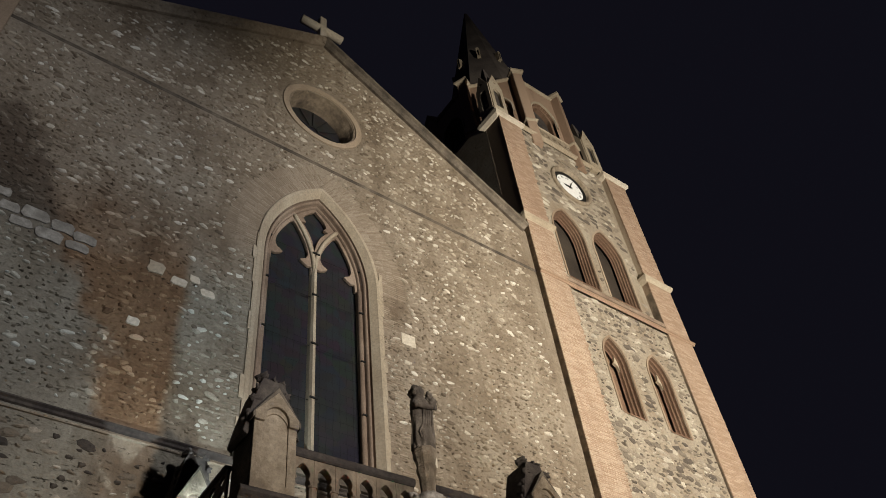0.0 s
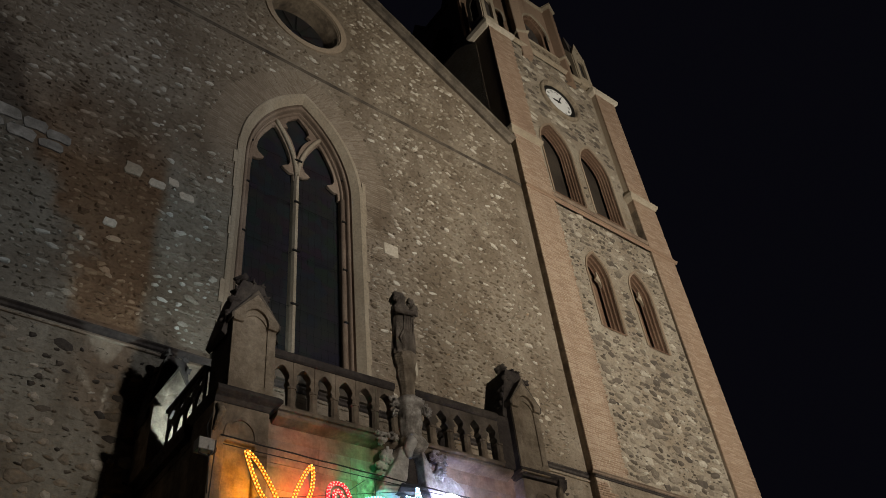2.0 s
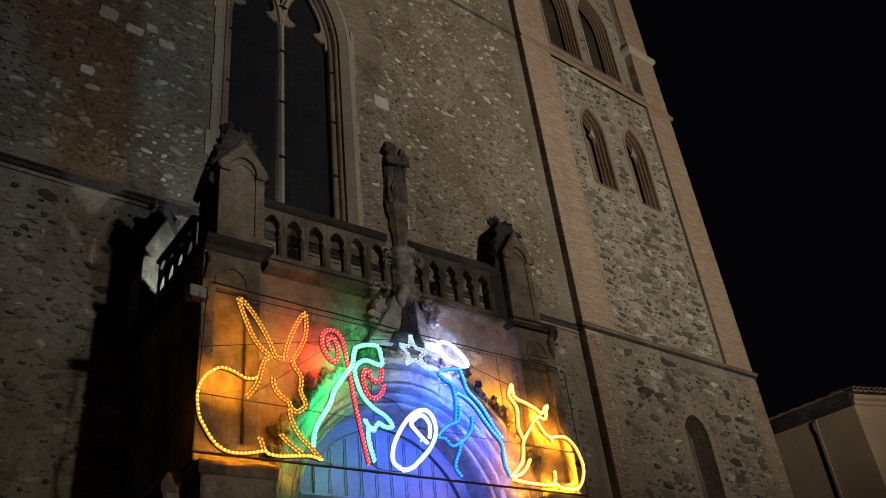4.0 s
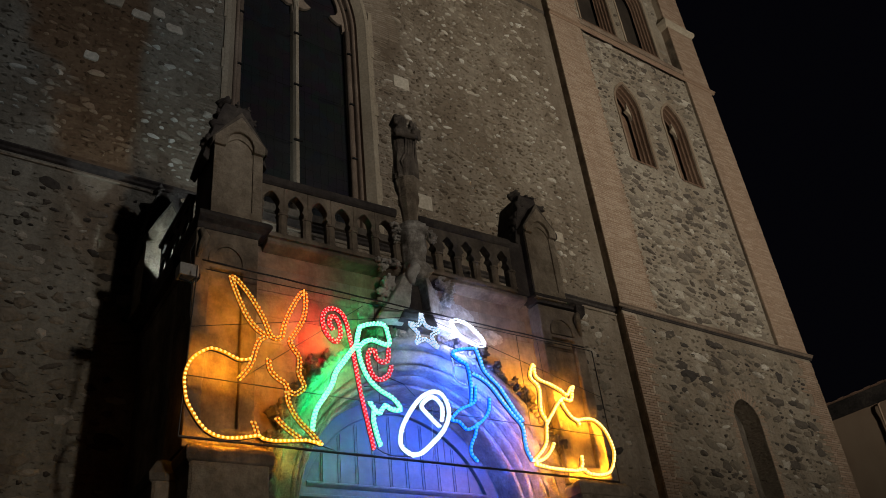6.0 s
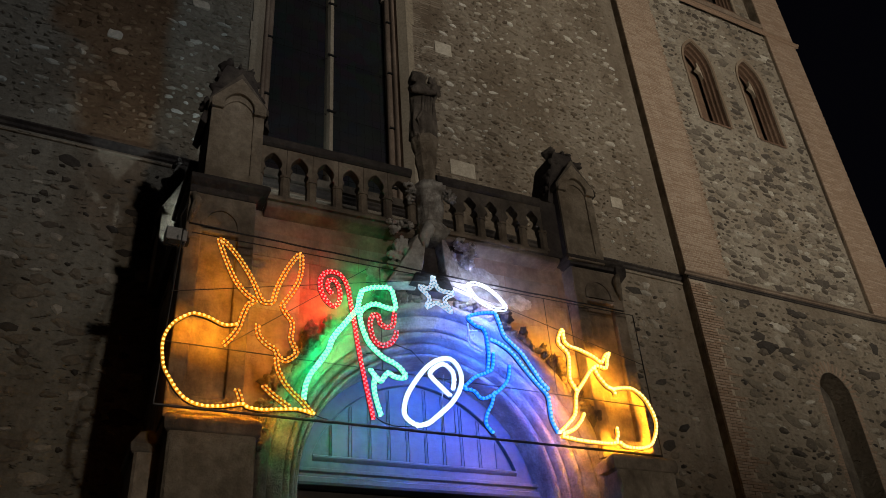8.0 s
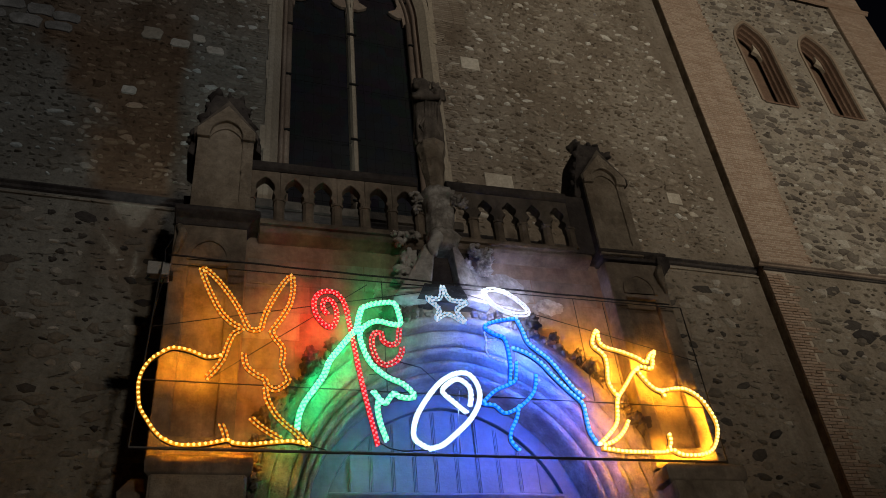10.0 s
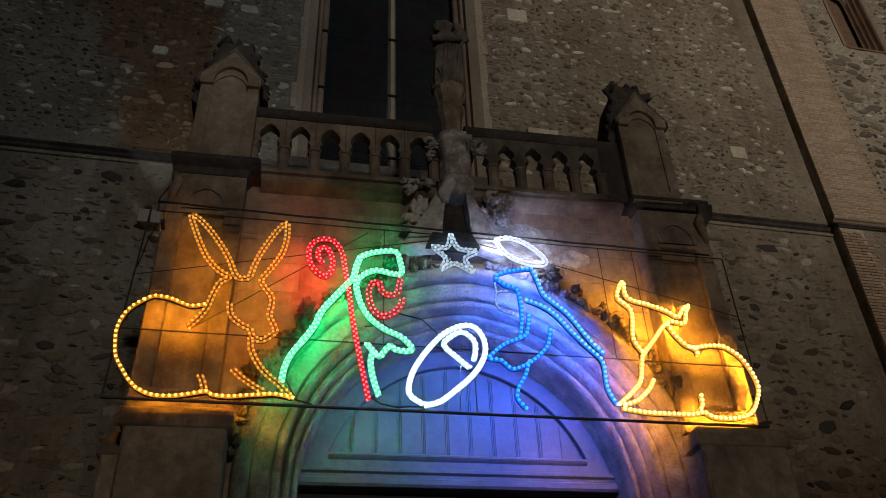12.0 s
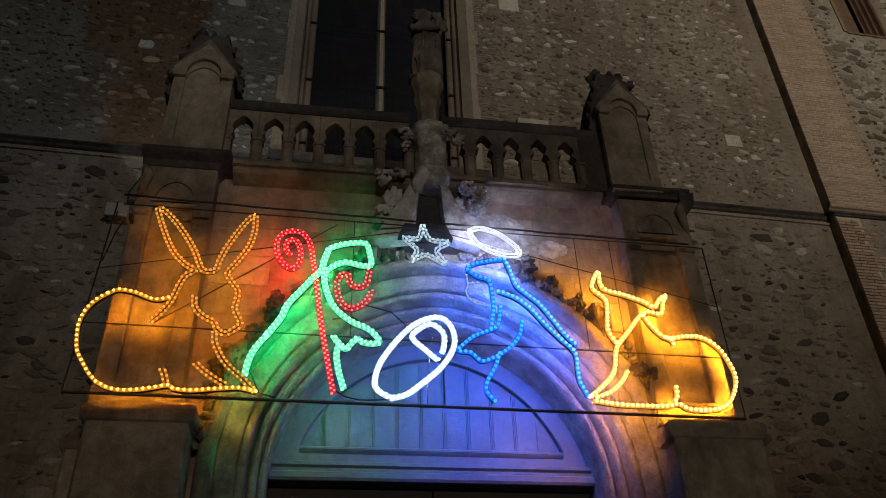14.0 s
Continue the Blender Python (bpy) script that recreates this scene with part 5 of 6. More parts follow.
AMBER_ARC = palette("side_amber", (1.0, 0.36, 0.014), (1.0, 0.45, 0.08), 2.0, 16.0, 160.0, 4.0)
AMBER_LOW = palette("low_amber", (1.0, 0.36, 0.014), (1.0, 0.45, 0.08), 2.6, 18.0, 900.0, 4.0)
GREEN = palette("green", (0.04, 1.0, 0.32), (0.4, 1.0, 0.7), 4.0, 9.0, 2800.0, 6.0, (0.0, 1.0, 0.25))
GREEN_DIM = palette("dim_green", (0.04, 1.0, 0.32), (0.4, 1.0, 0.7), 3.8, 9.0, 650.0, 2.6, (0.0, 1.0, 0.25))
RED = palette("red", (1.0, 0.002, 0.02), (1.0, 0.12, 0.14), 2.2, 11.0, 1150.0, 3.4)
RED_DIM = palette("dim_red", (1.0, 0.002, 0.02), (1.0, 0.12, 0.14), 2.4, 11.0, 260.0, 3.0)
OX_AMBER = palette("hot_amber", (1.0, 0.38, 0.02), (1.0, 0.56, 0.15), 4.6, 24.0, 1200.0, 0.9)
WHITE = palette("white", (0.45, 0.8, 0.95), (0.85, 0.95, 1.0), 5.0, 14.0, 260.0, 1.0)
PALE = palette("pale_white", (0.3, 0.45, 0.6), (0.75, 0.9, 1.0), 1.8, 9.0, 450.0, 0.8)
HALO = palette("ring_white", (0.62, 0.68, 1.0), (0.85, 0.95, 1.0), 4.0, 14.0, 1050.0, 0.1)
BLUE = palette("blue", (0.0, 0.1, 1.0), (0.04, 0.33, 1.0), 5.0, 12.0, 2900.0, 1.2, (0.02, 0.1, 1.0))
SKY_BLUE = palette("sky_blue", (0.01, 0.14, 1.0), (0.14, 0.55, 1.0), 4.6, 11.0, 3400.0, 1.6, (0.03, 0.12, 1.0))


BEAD_V = [(0.0, 0.0, -1.0)] + [(math.cos(a) * c, math.sin(a) * c, h) for h, c in ((-0.5, 0.87), (0.5, 0.87)) for a in (math.tau * k / 7 for k in range(7))] + [(0.0, 0.0, 1.0)]
BEAD_F = [(0, 1 + (k + 1) % 7, 1 + k) for k in range(7)] + [(1 + k, 1 + (k + 1) % 7, 8 + (k + 1) % 7, 8 + k) for k in range(7)] + [(8 + k, 8 + (k + 1) % 7, 15) for k in range(7)]


def bulbs(points, r):
    """Small round bulbs, one bead for each point."""
    s = Shape()
    for x, y, z in points:
        s.add([(x + r * a, y + r * c, z + r * b) for a, b, c in BEAD_V], BEAD_F)
    return s


def rope(figure, pts, colours, double=True, radius=0.011, gap=0.02):
    """A rope light bent along (x, z) points: a glowing tube, doubled where the figure has two rows, with bulbs inside."""
    path = smooth_path(pts, 0.027)
    if len(path) < 3:
        return
    tubes, strips, rails = Shape(), Shape(), Shape()
    beads = []
    for o in ((-gap, gap) if double else (0.0,)):
        line = []
        for i, p in enumerate(path):
            d = (path[min(i + 1, len(path) - 1)] - path[max(i - 1, 0)])
            d = d.normalized() if d.length > 1e-6 else Vector((1, 0))
            q = p + Vector((-d.y, d.x)) * o
            line.append((OX + q.x, OY, OZ + q.y))
        rt = radius * (1.05 if double else 0.85)
        tubes.tube(line, rt, 8)
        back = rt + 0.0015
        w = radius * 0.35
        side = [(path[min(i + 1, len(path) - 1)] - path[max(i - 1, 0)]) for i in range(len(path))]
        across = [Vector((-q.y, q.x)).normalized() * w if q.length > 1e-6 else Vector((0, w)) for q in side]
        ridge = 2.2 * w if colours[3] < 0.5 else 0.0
        # added emitter, hidden behind the tube, that strengthens the glow on the wall
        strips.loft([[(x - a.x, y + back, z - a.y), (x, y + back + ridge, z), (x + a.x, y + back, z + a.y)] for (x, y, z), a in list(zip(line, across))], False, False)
        k = 1.9
        # added dark fins behind the rope; they narrow the strip's beam
        rails.loft([[(x - k * a.x, y + back + colours[3] * w, z - k * a.y), (x - k * a.x, y + back - 0.001, z - k * a.y), (x + k * a.x, y + back - 0.001, z + k * a.y), (x + k * a.x, y + back + colours[3] * w, z + k * a.y)] for (x, y, z), a in list(zip(line, across))], False, False)
        beads += [(x, y - radius * 0.5, z) for x, y, z in line[(0 if o <= 0 else 1)::2]]
    body = tubes.make("rope_light", colours[0], figure)
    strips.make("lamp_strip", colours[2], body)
    rails.make("mounting_channel", CABLE, body, "added black baffle narrowing the wall glow")
    tagged(bulbs(beads, radius * (1.15 if double else 0.78)).make("bulbs", colours[1], body), kind="stuff")


def figure(label, ropes, colours, double=True, radius=0.011, gap=0.02):
    f = thing("rope_light_figure", label, "rope light", "rope light display")
    for pts in ropes:
        rope(f, pts, colours, double, radius, gap)
    return f


donkey_body = [(-2.61, 0.96), (-2.74, 0.93), (-2.91, 0.99), (-3.01, 1.01), (-3.10, 1.01), (-3.18, 0.96), (-3.27, 0.88), (-3.34, 0.76), (-3.37, 0.61), (-3.35, 0.43), (-3.32, 0.32), (-3.25, 0.21), (-3.18, 0.11), (-3.10, 0.03), (-3.00, -0.02), (-2.89, -0.04), (-2.74, -0.03), (-2.60, 0.00), (-2.47, 0.03), (-2.42, -0.00), (-2.27, -0.01), (-2.12, 0.01), (-1.96, 0.03), (-1.84, 0.04), (-1.66, 0.01)]
donkey_head = [(-2.73, 0.69), (-2.64, 0.81), (-2.58, 0.93), (-2.54, 1.09), (-2.49, 1.23), (-2.41, 1.30), (-2.52, 1.37), (-2.65, 1.51), (-2.76, 1.72), (-2.84, 1.91), (-2.88, 2.03), (-2.81, 2.01), (-2.67, 1.87), (-2.53, 1.68), (-2.43, 1.51), (-2.36, 1.35), (-2.31, 1.30), (-2.21, 1.32), (-2.18, 1.45), (-2.13, 1.61), (-2.04, 1.82), (-1.94, 2.00), (-1.88, 2.05)]
donkey_face = [(-1.88, 2.05), (-1.87, 1.86), (-1.90, 1.67), (-1.97, 1.51), (-2.05, 1.37), (-2.09, 1.29), (-2.04, 1.20), (-1.97, 1.11), (-1.96, 1.01), (-1.97, 0.88), (-1.90, 0.73), (-1.94, 0.66), (-2.03, 0.60), (-2.11, 0.64), (-2.15, 0.72), (-2.23, 0.76), (-2.32, 0.83), (-2.36, 0.91), (-2.37, 1.01)]
donkey_chest = [(-2.13, 0.61), (-2.11, 0.49), (-2.03, 0.34), (-1.94, 0.24), (-1.83, 0.15), (-1.77, 0.09), (-1.69, 0.01)]
donkey_leg = [(-2.26, 0.27), (-2.17, 0.19), (-2.05, 0.11), (-1.94, 0.05)]
donkey_tail = [(-2.55, 0.19), (-2.52, 0.13), (-2.49, 0.04)]
d = figure("amber rope light outline of a lying donkey", [donkey_head, donkey_face, donkey_chest, donkey_leg, donkey_tail], AMBER)
rope(d, donkey_body[:6], AMBER_HOT, False, 0.022)
rope(d, donkey_body[5:14], AMBER_ARC, False, 0.022)
rope(d, donkey_body[13:], AMBER_LOW, False, 0.022)

cloak_hem = [(-1.80, 0.18), (-1.78, 0.33), (-1.73, 0.47), (-1.64, 0.61)]
cloak = [(-1.64, 0.61), (-1.52, 0.81), (-1.46, 0.98), (-1.33, 1.17), (-1.23, 1.31), (-1.15, 1.42), (-1.12, 1.57), (-1.08, 1.70)]
hood = [(-1.08, 1.70), (-0.96, 1.76), (-0.81, 1.80), (-0.69, 1.80), (-0.65, 1.68), (-0.63, 1.54), (-0.71, 1.51), (-0.89, 1.54), (-1.00, 1.50), (-1.10, 1.40), (-1.11, 1.28), (-1.05, 1.08), (-0.97, 0.95), (-0.82, 0.83), (-0.64, 0.75), (-0.53, 0.63), (-0.58, 0.59), (-0.70, 0.60), (-0.75, 0.64), (-0.81, 0.58), (-0.86, 0.51), (-0.93, 0.57), (-1.00, 0.66)]
cloak_leg = [(-0.93, 0.56), (-0.95, 0.44), (-0.92, 0.26), (-0.86, 0.07)]
f = figure("green rope light outline of a cloaked shape", [cloak], GREEN, True, 0.016, 0.017)
rope(f, cloak_hem, GREEN_DIM, True, 0.015, 0.015)
rope(f, hood, GREEN_DIM, True, 0.015, 0.015)
rope(f, cloak_leg, GREEN_DIM, True, 0.015, 0.015)
rope(f, [(-0.94, 1.38), (-0.98, 1.29), (-0.97, 1.16), (-0.92, 1.03), (-0.83, 0.98), (-0.71, 1.04), (-0.64, 1.15), (-0.63, 1.24)], RED_DIM)
rope(f, [(-0.94, 1.38), (-0.87, 1.39), (-0.85, 1.29), (-0.77, 1.24), (-0.68, 1.28), (-0.66, 1.38), (-0.64, 1.48)], RED_DIM)
crook = [(-1.48, 1.58), (-1.53, 1.65), (-1.52, 1.75), (-1.44, 1.77), (-1.38, 1.65), (-1.38, 1.50), (-1.44, 1.41), (-1.53, 1.45), (-1.61, 1.57), (-1.63, 1.73), (-1.57, 1.85), (-1.46, 1.89), (-1.36, 1.86), (-1.28, 1.73), (-1.24, 1.52)]
staff = [(-1.24, 1.52), (-1.19, 1.24), (-1.14, 0.91), (-1.08, 0.59), (-1.03, 0.35), (-0.96, 0.02)]
d = figure("red rope light crook with a spiral head", [crook], RED, True, 0.011, 0.017)
rope(d, staff, RED_DIM, True, 0.012, 0.014)
star = [(-0.07, 2.12), (0.01, 1.93), (0.22, 1.91), (0.08, 1.79), (0.17, 1.62), (-0.04, 1.72), (-0.19, 1.63), (-0.14, 1.78), (-0.28, 1.92), (-0.12, 1.93), (-0.07, 2.12)]
figure("small white rope light star", [star], PALE, True, 0.011, 0.018)
cradle = [(-0.42, 0.02), (-0.54, 0.09), (-0.57, 0.19), (-0.52, 0.38), (-0.38, 0.61), (-0.21, 0.81), (-0.04, 0.92), (0.11, 0.94), (0.21, 0.84), (0.24, 0.68), (0.19, 0.52), (0.07, 0.35), (-0.10, 0.19), (-0.26, 0.06), (-0.42, 0.01)]
cradle_in = [(0.06, 0.45), (-0.07, 0.56), (-0.20, 0.69), (-0.13, 0.79), (0.00, 0.86), (0.12, 0.77), (0.13, 0.64), (0.10, 0.52)]
figure("white rope light oval cradle", [cradle, cradle_in], WHITE, True, 0.014, 0.014)
halo = [(0.45, 2.09), (0.58, 2.14), (0.77, 2.10), (0.96, 1.96), (1.02, 1.84), (0.89, 1.80), (0.69, 1.84), (0.54, 1.94), (0.45, 2.09)]
figure("white rope light ring", [halo], HALO, True, 0.0105)
robe = [[(0.84, 1.74), (0.69, 1.71), (0.50, 1.65), (0.41, 1.58), (0.52, 1.49), (0.64, 1.45), (0.67, 1.29), (0.67, 1.08), (0.63, 0.85)],
        [(0.75, 1.12), (0.71, 0.91), (0.63, 0.84), (0.46, 0.76), (0.34, 0.66), (0.27, 0.57), (0.40, 0.56), (0.51, 0.47), (0.66, 0.53), (0.81, 0.64), (0.93, 0.79), (0.98, 1.00)],
        [(0.70, 0.57), (0.65, 0.42), (0.56, 0.26), (0.54, 0.14), (0.62, 0.04)]]
f = figure("blue rope light outline of a kneeling robed shape", robe, BLUE, False, 0.024)
rope(f, [(0.84, 1.74), (0.89, 1.60), (0.94, 1.42), (1.04, 1.32), (1.19, 1.19), (1.33, 0.99), (1.44, 0.83), (1.55, 0.72)], SKY_BLUE, False, 0.026)
rope(f, [(0.74, 1.32), (0.91, 1.26), (1.06, 1.15), (1.20, 0.98), (1.37, 0.79), (1.51, 0.64), (1.52, 0.44), (1.53, 0.29), (1.61, 0.12)], SKY_BLUE, False, 0.026)
rope(f, [(0.40, 1.50), (0.41, 1.38), (0.39, 1.27), (0.45, 1.17), (0.62, 1.12)], PALE, False)
rope(f, [(0.41, 1.40), (0.49, 1.41), (0.57, 1.42)], PALE, False)
ox_head = [(1.63, 0.15), (1.77, 0.27), (1.91, 0.43), (1.97, 0.67), (2.02, 0.77), (2.17, 0.95), (2.29, 1.10), (2.41, 1.19), (2.57, 1.18), (2.63, 1.34), (2.68, 1.42), (2.60, 1.38), (2.51, 1.26), (2.39, 1.32), (2.18, 1.39), (1.99, 1.43), (1.92, 1.50), (1.92, 1.67), (1.85, 1.57), (1.82, 1.44), (1.94, 1.32), (1.95, 1.18), (1.92, 0.93), (2.00, 0.77)]
ox_back = [(2.36, 1.14), (2.44, 1.00), (2.58, 0.88), (2.84, 0.92), (3.00, 0.91), (3.15, 0.81), (3.24, 0.65), (3.28, 0.45), (3.21, 0.26), (3.09, 0.12), (2.89, 0.06), (2.67, 0.06), (2.56, 0.11), (2.43, 0.08), (2.16, 0.07), (1.92, 0.07), (1.62, 0.10)]
figure("bright amber rope light outline of a lying ox", [ox_head, ox_back, [(2.57, 0.30), (2.56, 0.19), (2.50, 0.11)], [(1.69, 0.14), (1.85, 0.21), (1.99, 0.34), (2.06, 0.45)], [(2.58, 0.88), (2.64, 0.85), (2.65, 0.77)]], OX_AMBER, False, 0.028)

# steel frame that carries the figures
fr = thing("light_frame", "thin dark steel frame carrying the rope lights", "frame")
FY = 9.53


def bar(name, a, b, r=0.008, parent=fr, mat=STEEL):
    return Shape().tube([(a[0], FY, a[1]), (b[0], FY, b[1])], r, 6).make(name, mat, parent)


bar("rail", (3.82, 4.43), (10.5, 4.5), 0.016)
bar("rail", (3.86, 5.15), (10.46, 5.2))
bar("rail", (4.0, 6.58), (10.5, 6.66))
bar("post", (3.82, 4.43), (3.9, 6.6), 0.009)
bar("post", (10.5, 4.5), (10.5, 6.66), 0.009)
for x, z0, z1 in ((6.38, 5.16, 6.62), (7.32, 4.46, 5.18), (8.9, 5.2, 6.64), (9.32, 5.2, 6.64)):
    bar("upright", (x, z0), (x, z1), 0.006)
bar("brace", (3.85, 5.76), (7.2, 6.6), 0.006)
bar("brace", (7.2, 6.6), (10.5, 5.85), 0.006)
bar("brace", (4.5, 5.2), (6.2, 6.55), 0.006)


def cable(name, pts, r=0.008, label="thin black electric cable on the light frame"):
    return tagged(Shape().tube(pts, r, 6).make(name, CABLE, smooth=True), label, "cable")


cable("cable", [(3.95 + 0.22 * k, 9.52, 6.68 + 0.004 * math.sin(1.7 * k) + 0.06 * (k / 29 - 0.5) ** 2) for k in range(30)], 0.012, "black power cable sagging along the frame")
cable("cable", [(6.25, 9.5, 4.57), (6.35, 9.48, 4.5), (6.5, 9.5, 4.48), (6.78, 9.5, 4.5)])
cable("cable", [(5.4, 9.6, 4.85), (5.47, 9.6, 4.7), (5.55, 9.55, 4.52), (5.7, 9.52, 4.47)])
cable("cable", [(6.2, 9.6, 5.4), (6.4, 9.58, 5.43), (6.55, 9.55, 5.3), (6.6, 9.53, 5.2)])
cable("cable", [(6.5, 9.6, 5.6), (6.8, 9.58, 5.52), (6.95, 9.55, 5.35)])
cable("cable", [(4.0, 9.9, 7.3), (3.9, 9.86, 7.0), (3.93, 9.82, 6.6), (3.9, 9.7, 6.3), (3.87, 9.6, 5.9)], 0.008, "thin cable down the pier edge")
tagged(Shape().tube([(7.22, 9.55, 5.24), (7.17, 9.55, 4.9), (7.15, 9.54, 4.5)], 0.006, 6).make("cable", BOX_PLASTIC, smooth=True), "thin pale cable hanging from the oval cradle", "cable")
box = thing("junction_box", "small grey junction box with cables on the pier", "junction box")
Shape().box(3.74, 3.98, 9.7, 9.88, 6.55, 6.72).make("case", BOX_PLASTIC, box, bevel=0.012)
Shape().tube([(3.78, 9.74, 6.56), (3.74, 9.68, 6.46), (3.86, 9.66, 6.43), (3.96, 9.74, 6.56)], 0.012, 6).make("cable_loop", CABLE, box)
Shape().box(3.96, 4.02, 9.76, 9.89, 6.58, 6.64).make("bracket", STEEL, box)
flood = thing("floodlight", "small dark floodlight hood under the corbel", "floodlight")
Shape().loft([[(SX - 0.08 - a, 9.62, z), (SX - 0.08 + a, 9.62, z), (SX - 0.08 + a, 9.74, z), (SX - 0.08 - a, 9.74, z)] for a, z in ((0.31, 6.56), (0.3, 6.58), (0.24, 6.72))]).make("hood", CABLE, flood)
Shape().tube([(SX, 9.7, 6.65), (SX, 9.9, 6.75)], 0.02, 8).make("arm", IRON, flood)

# ---- masonry pieces: stones and bricks, each with its own edges ----
def stone_mesh(rnd, n=8):
    """A rounded field stone of unit size, bulging towards -y."""
    ang = [2 * math.pi * (k + rnd.uniform(-0.25, 0.25)) / n for k in range(n)]
    rad = [rnd.uniform(0.6, 1.12) for _ in range(n)]
    tilt = rnd.uniform(-0.3, 0.3)
    v = [(r * math.cos(a), 0.3, r * math.sin(a)) for a, r in zip(ang, rad)]
    v += [(r * 0.9 * math.cos(a), -0.35 + tilt * 0.3 * math.cos(a), r * 0.9 * math.sin(a)) for a, r in zip(ang, rad)]
    v += [(r * 0.55 * math.cos(a), -0.9 + tilt * math.cos(a), r * 0.55 * math.sin(a)) for a, r in zip(ang, rad)]
    f = [(k, (k + 1) % n, n + (k + 1) % n, n + k) for k in range(n)] + [(n + k, n + (k + 1) % n, 2 * n + (k + 1) % n, 2 * n + k) for k in range(n)]
    f.append(tuple(range(2 * n, 3 * n)))
    return v, f


def piece_data(name, verts, faces, material):
    me = bpy.data.meshes.new(name)
    me.from_pydata(verts, [], faces)
    me.materials.append(material)
    return me


rs = random.Random(17)
SHAPES = [stone_mesh(rs) for _ in range(14)]


def lay_stones(parent, name, places, y, material, near, limit=300):
    """Stones (x, z, half width, half height, bulge, turn); the nearest ones by the test near become parts, the rest one mesh."""
    variants = [piece_data(name, v, f, material) for v, f in SHAPES]
    rest_v, rest_f, count = [], [], 0
    for i, (x, z, rx, rz, h, turn) in enumerate(places):
        k = i % len(SHAPES)
        if count < limit and near(x, z):
            ob = new(name, variants[k])
            ob.parent = parent
            ob.matrix_basis = Matrix.Translation((x, y, z)) @ Matrix.Rotation(turn, 4, "Y") @ Matrix.Diagonal((rx, h, rz, 1))
            count += 1
            continue
        v, f = SHAPES[k]
        b, c, s = len(rest_v), math.cos(turn), math.sin(turn)
        rest_v += [(x + c * rx * px + s * rz * pz, y + h * py, z - s * rx * px + c * rz * pz) for px, py, pz in v]
        rest_f += [tuple(q + b for q in face) for face in f]
    me = piece_data(name + "work", rest_v, rest_f, material)
    ob = new(name + "work", me)
    ob.parent = parent
    ob["kind"] = "stuff"
    return ob


def in_arch(x, z, a, off):
    cx, hw, r, sp, base = a
    u = abs(x - cx)
    if z < base - off:
        return False
    if z < sp:
        return u < hw + off
    return math.hypot(u + r - hw, z - sp) < r + off


def scatter(rnd, x0, x1, z0, z1, cw, ch, keep, size, bulge, ok, patch=0):
    out, row = [], 0
    z = z0
    while z < z1:
        x = x0 + (cw / 2 if row % 2 else 0)
        while x < x1:
            if rnd.random() < keep * (1.0 if patch == 0 else min(1.0, max(0.15, 0.85 + patch * noise.noise(Vector((x * 0.55, 3.3, z * 1.0)))))):
                q = rnd.random() ** size[2]
                k = size[0] + (size[1] - size[0]) * q
                px, pz = x + rnd.uniform(-0.25, 0.25) * cw, z + rnd.uniform(-0.25, 0.25) * ch
                rx, rz = k * rnd.uniform(0.85, 1.75), k * rnd.uniform(0.42, 0.85)
                if ok(px, pz, rx):
                    out.append((px, pz, rx, rz, bulge * rnd.uniform(0.5, 1.4), rnd.uniform(-0.3, 0.3)))
            x += cw
        z += ch
        row += 1
    return out


# large squared blocks set in the rubble: (x, z, half width, half height)
ROUGH = [(-0.04, 14.55, 0.22, 0.15), (0.45, 14.6, 0.29, 0.17), (1.02, 14.53, 0.25, 0.16), (0.82, 14.17, 0.3, 0.16), (1.48, 14.44, 0.25, 0.14), (0.24, 14.24, 0.24, 0.12), (-0.26, 14.89, 0.16, 0.13), (1.38, 14.14, 0.24, 0.12), (3.02, 14.4, 0.2, 0.17), (3.56, 14.25, 0.19, 0.12), (3.88, 14.48, 0.13, 0.11), (4.22, 14.2, 0.18, 0.11), (2.79, 12.75, 0.14, 0.11)]
DRESSED = [(9.68, 15.23, 0.22, 0.19), (9.9, 11.76, 0.3, 0.2), (14.0, 11.98, 0.17, 0.15)]


def on_nave(x, z, r):
    top = APEX - 0.35 - abs(x - AX) * (APEX - EAVE) / (RIGHT - AX)
    if z > top - r or x > RIGHT - 0.1 - r or x < -5:
        return False
    if in_arch(x, z, WIN, 0.16 + r) or math.hypot(x - ox, z - oz) < 1.52 + r:
        return False
    if abs(z - STRING_LOW) < 0.25 + r or abs(z - STRING_HIGH) < 0.1 + r:
        return False
    if P0 < x < P1 and z < TER:
        return False
    return not any(abs(x - bx) < ba + r * 0.6 and abs(z - bz) < bb + r * 0.4 for bx, bz, ba, bb in DRESSED + ROUGH)


rn = random.Random(4)
on_ring = lambda x, z: z > 16.0 and in_arch(x, z, WIN, 0.95)
nave_stones = scatter(rn, -3.0, 15.0, 10.3, 27.8, 0.185, 0.13, 0.82, (0.03, 0.115, 2.2), 0.045, lambda x, z, r: on_nave(x, z, r) and not on_ring(x, z))
low_stones = scatter(rn, -3.0, 15.0, 2.0, 10.0, 0.27, 0.19, 0.85, (0.04, 0.17, 1.5), 0.04, on_nave, 0.5)


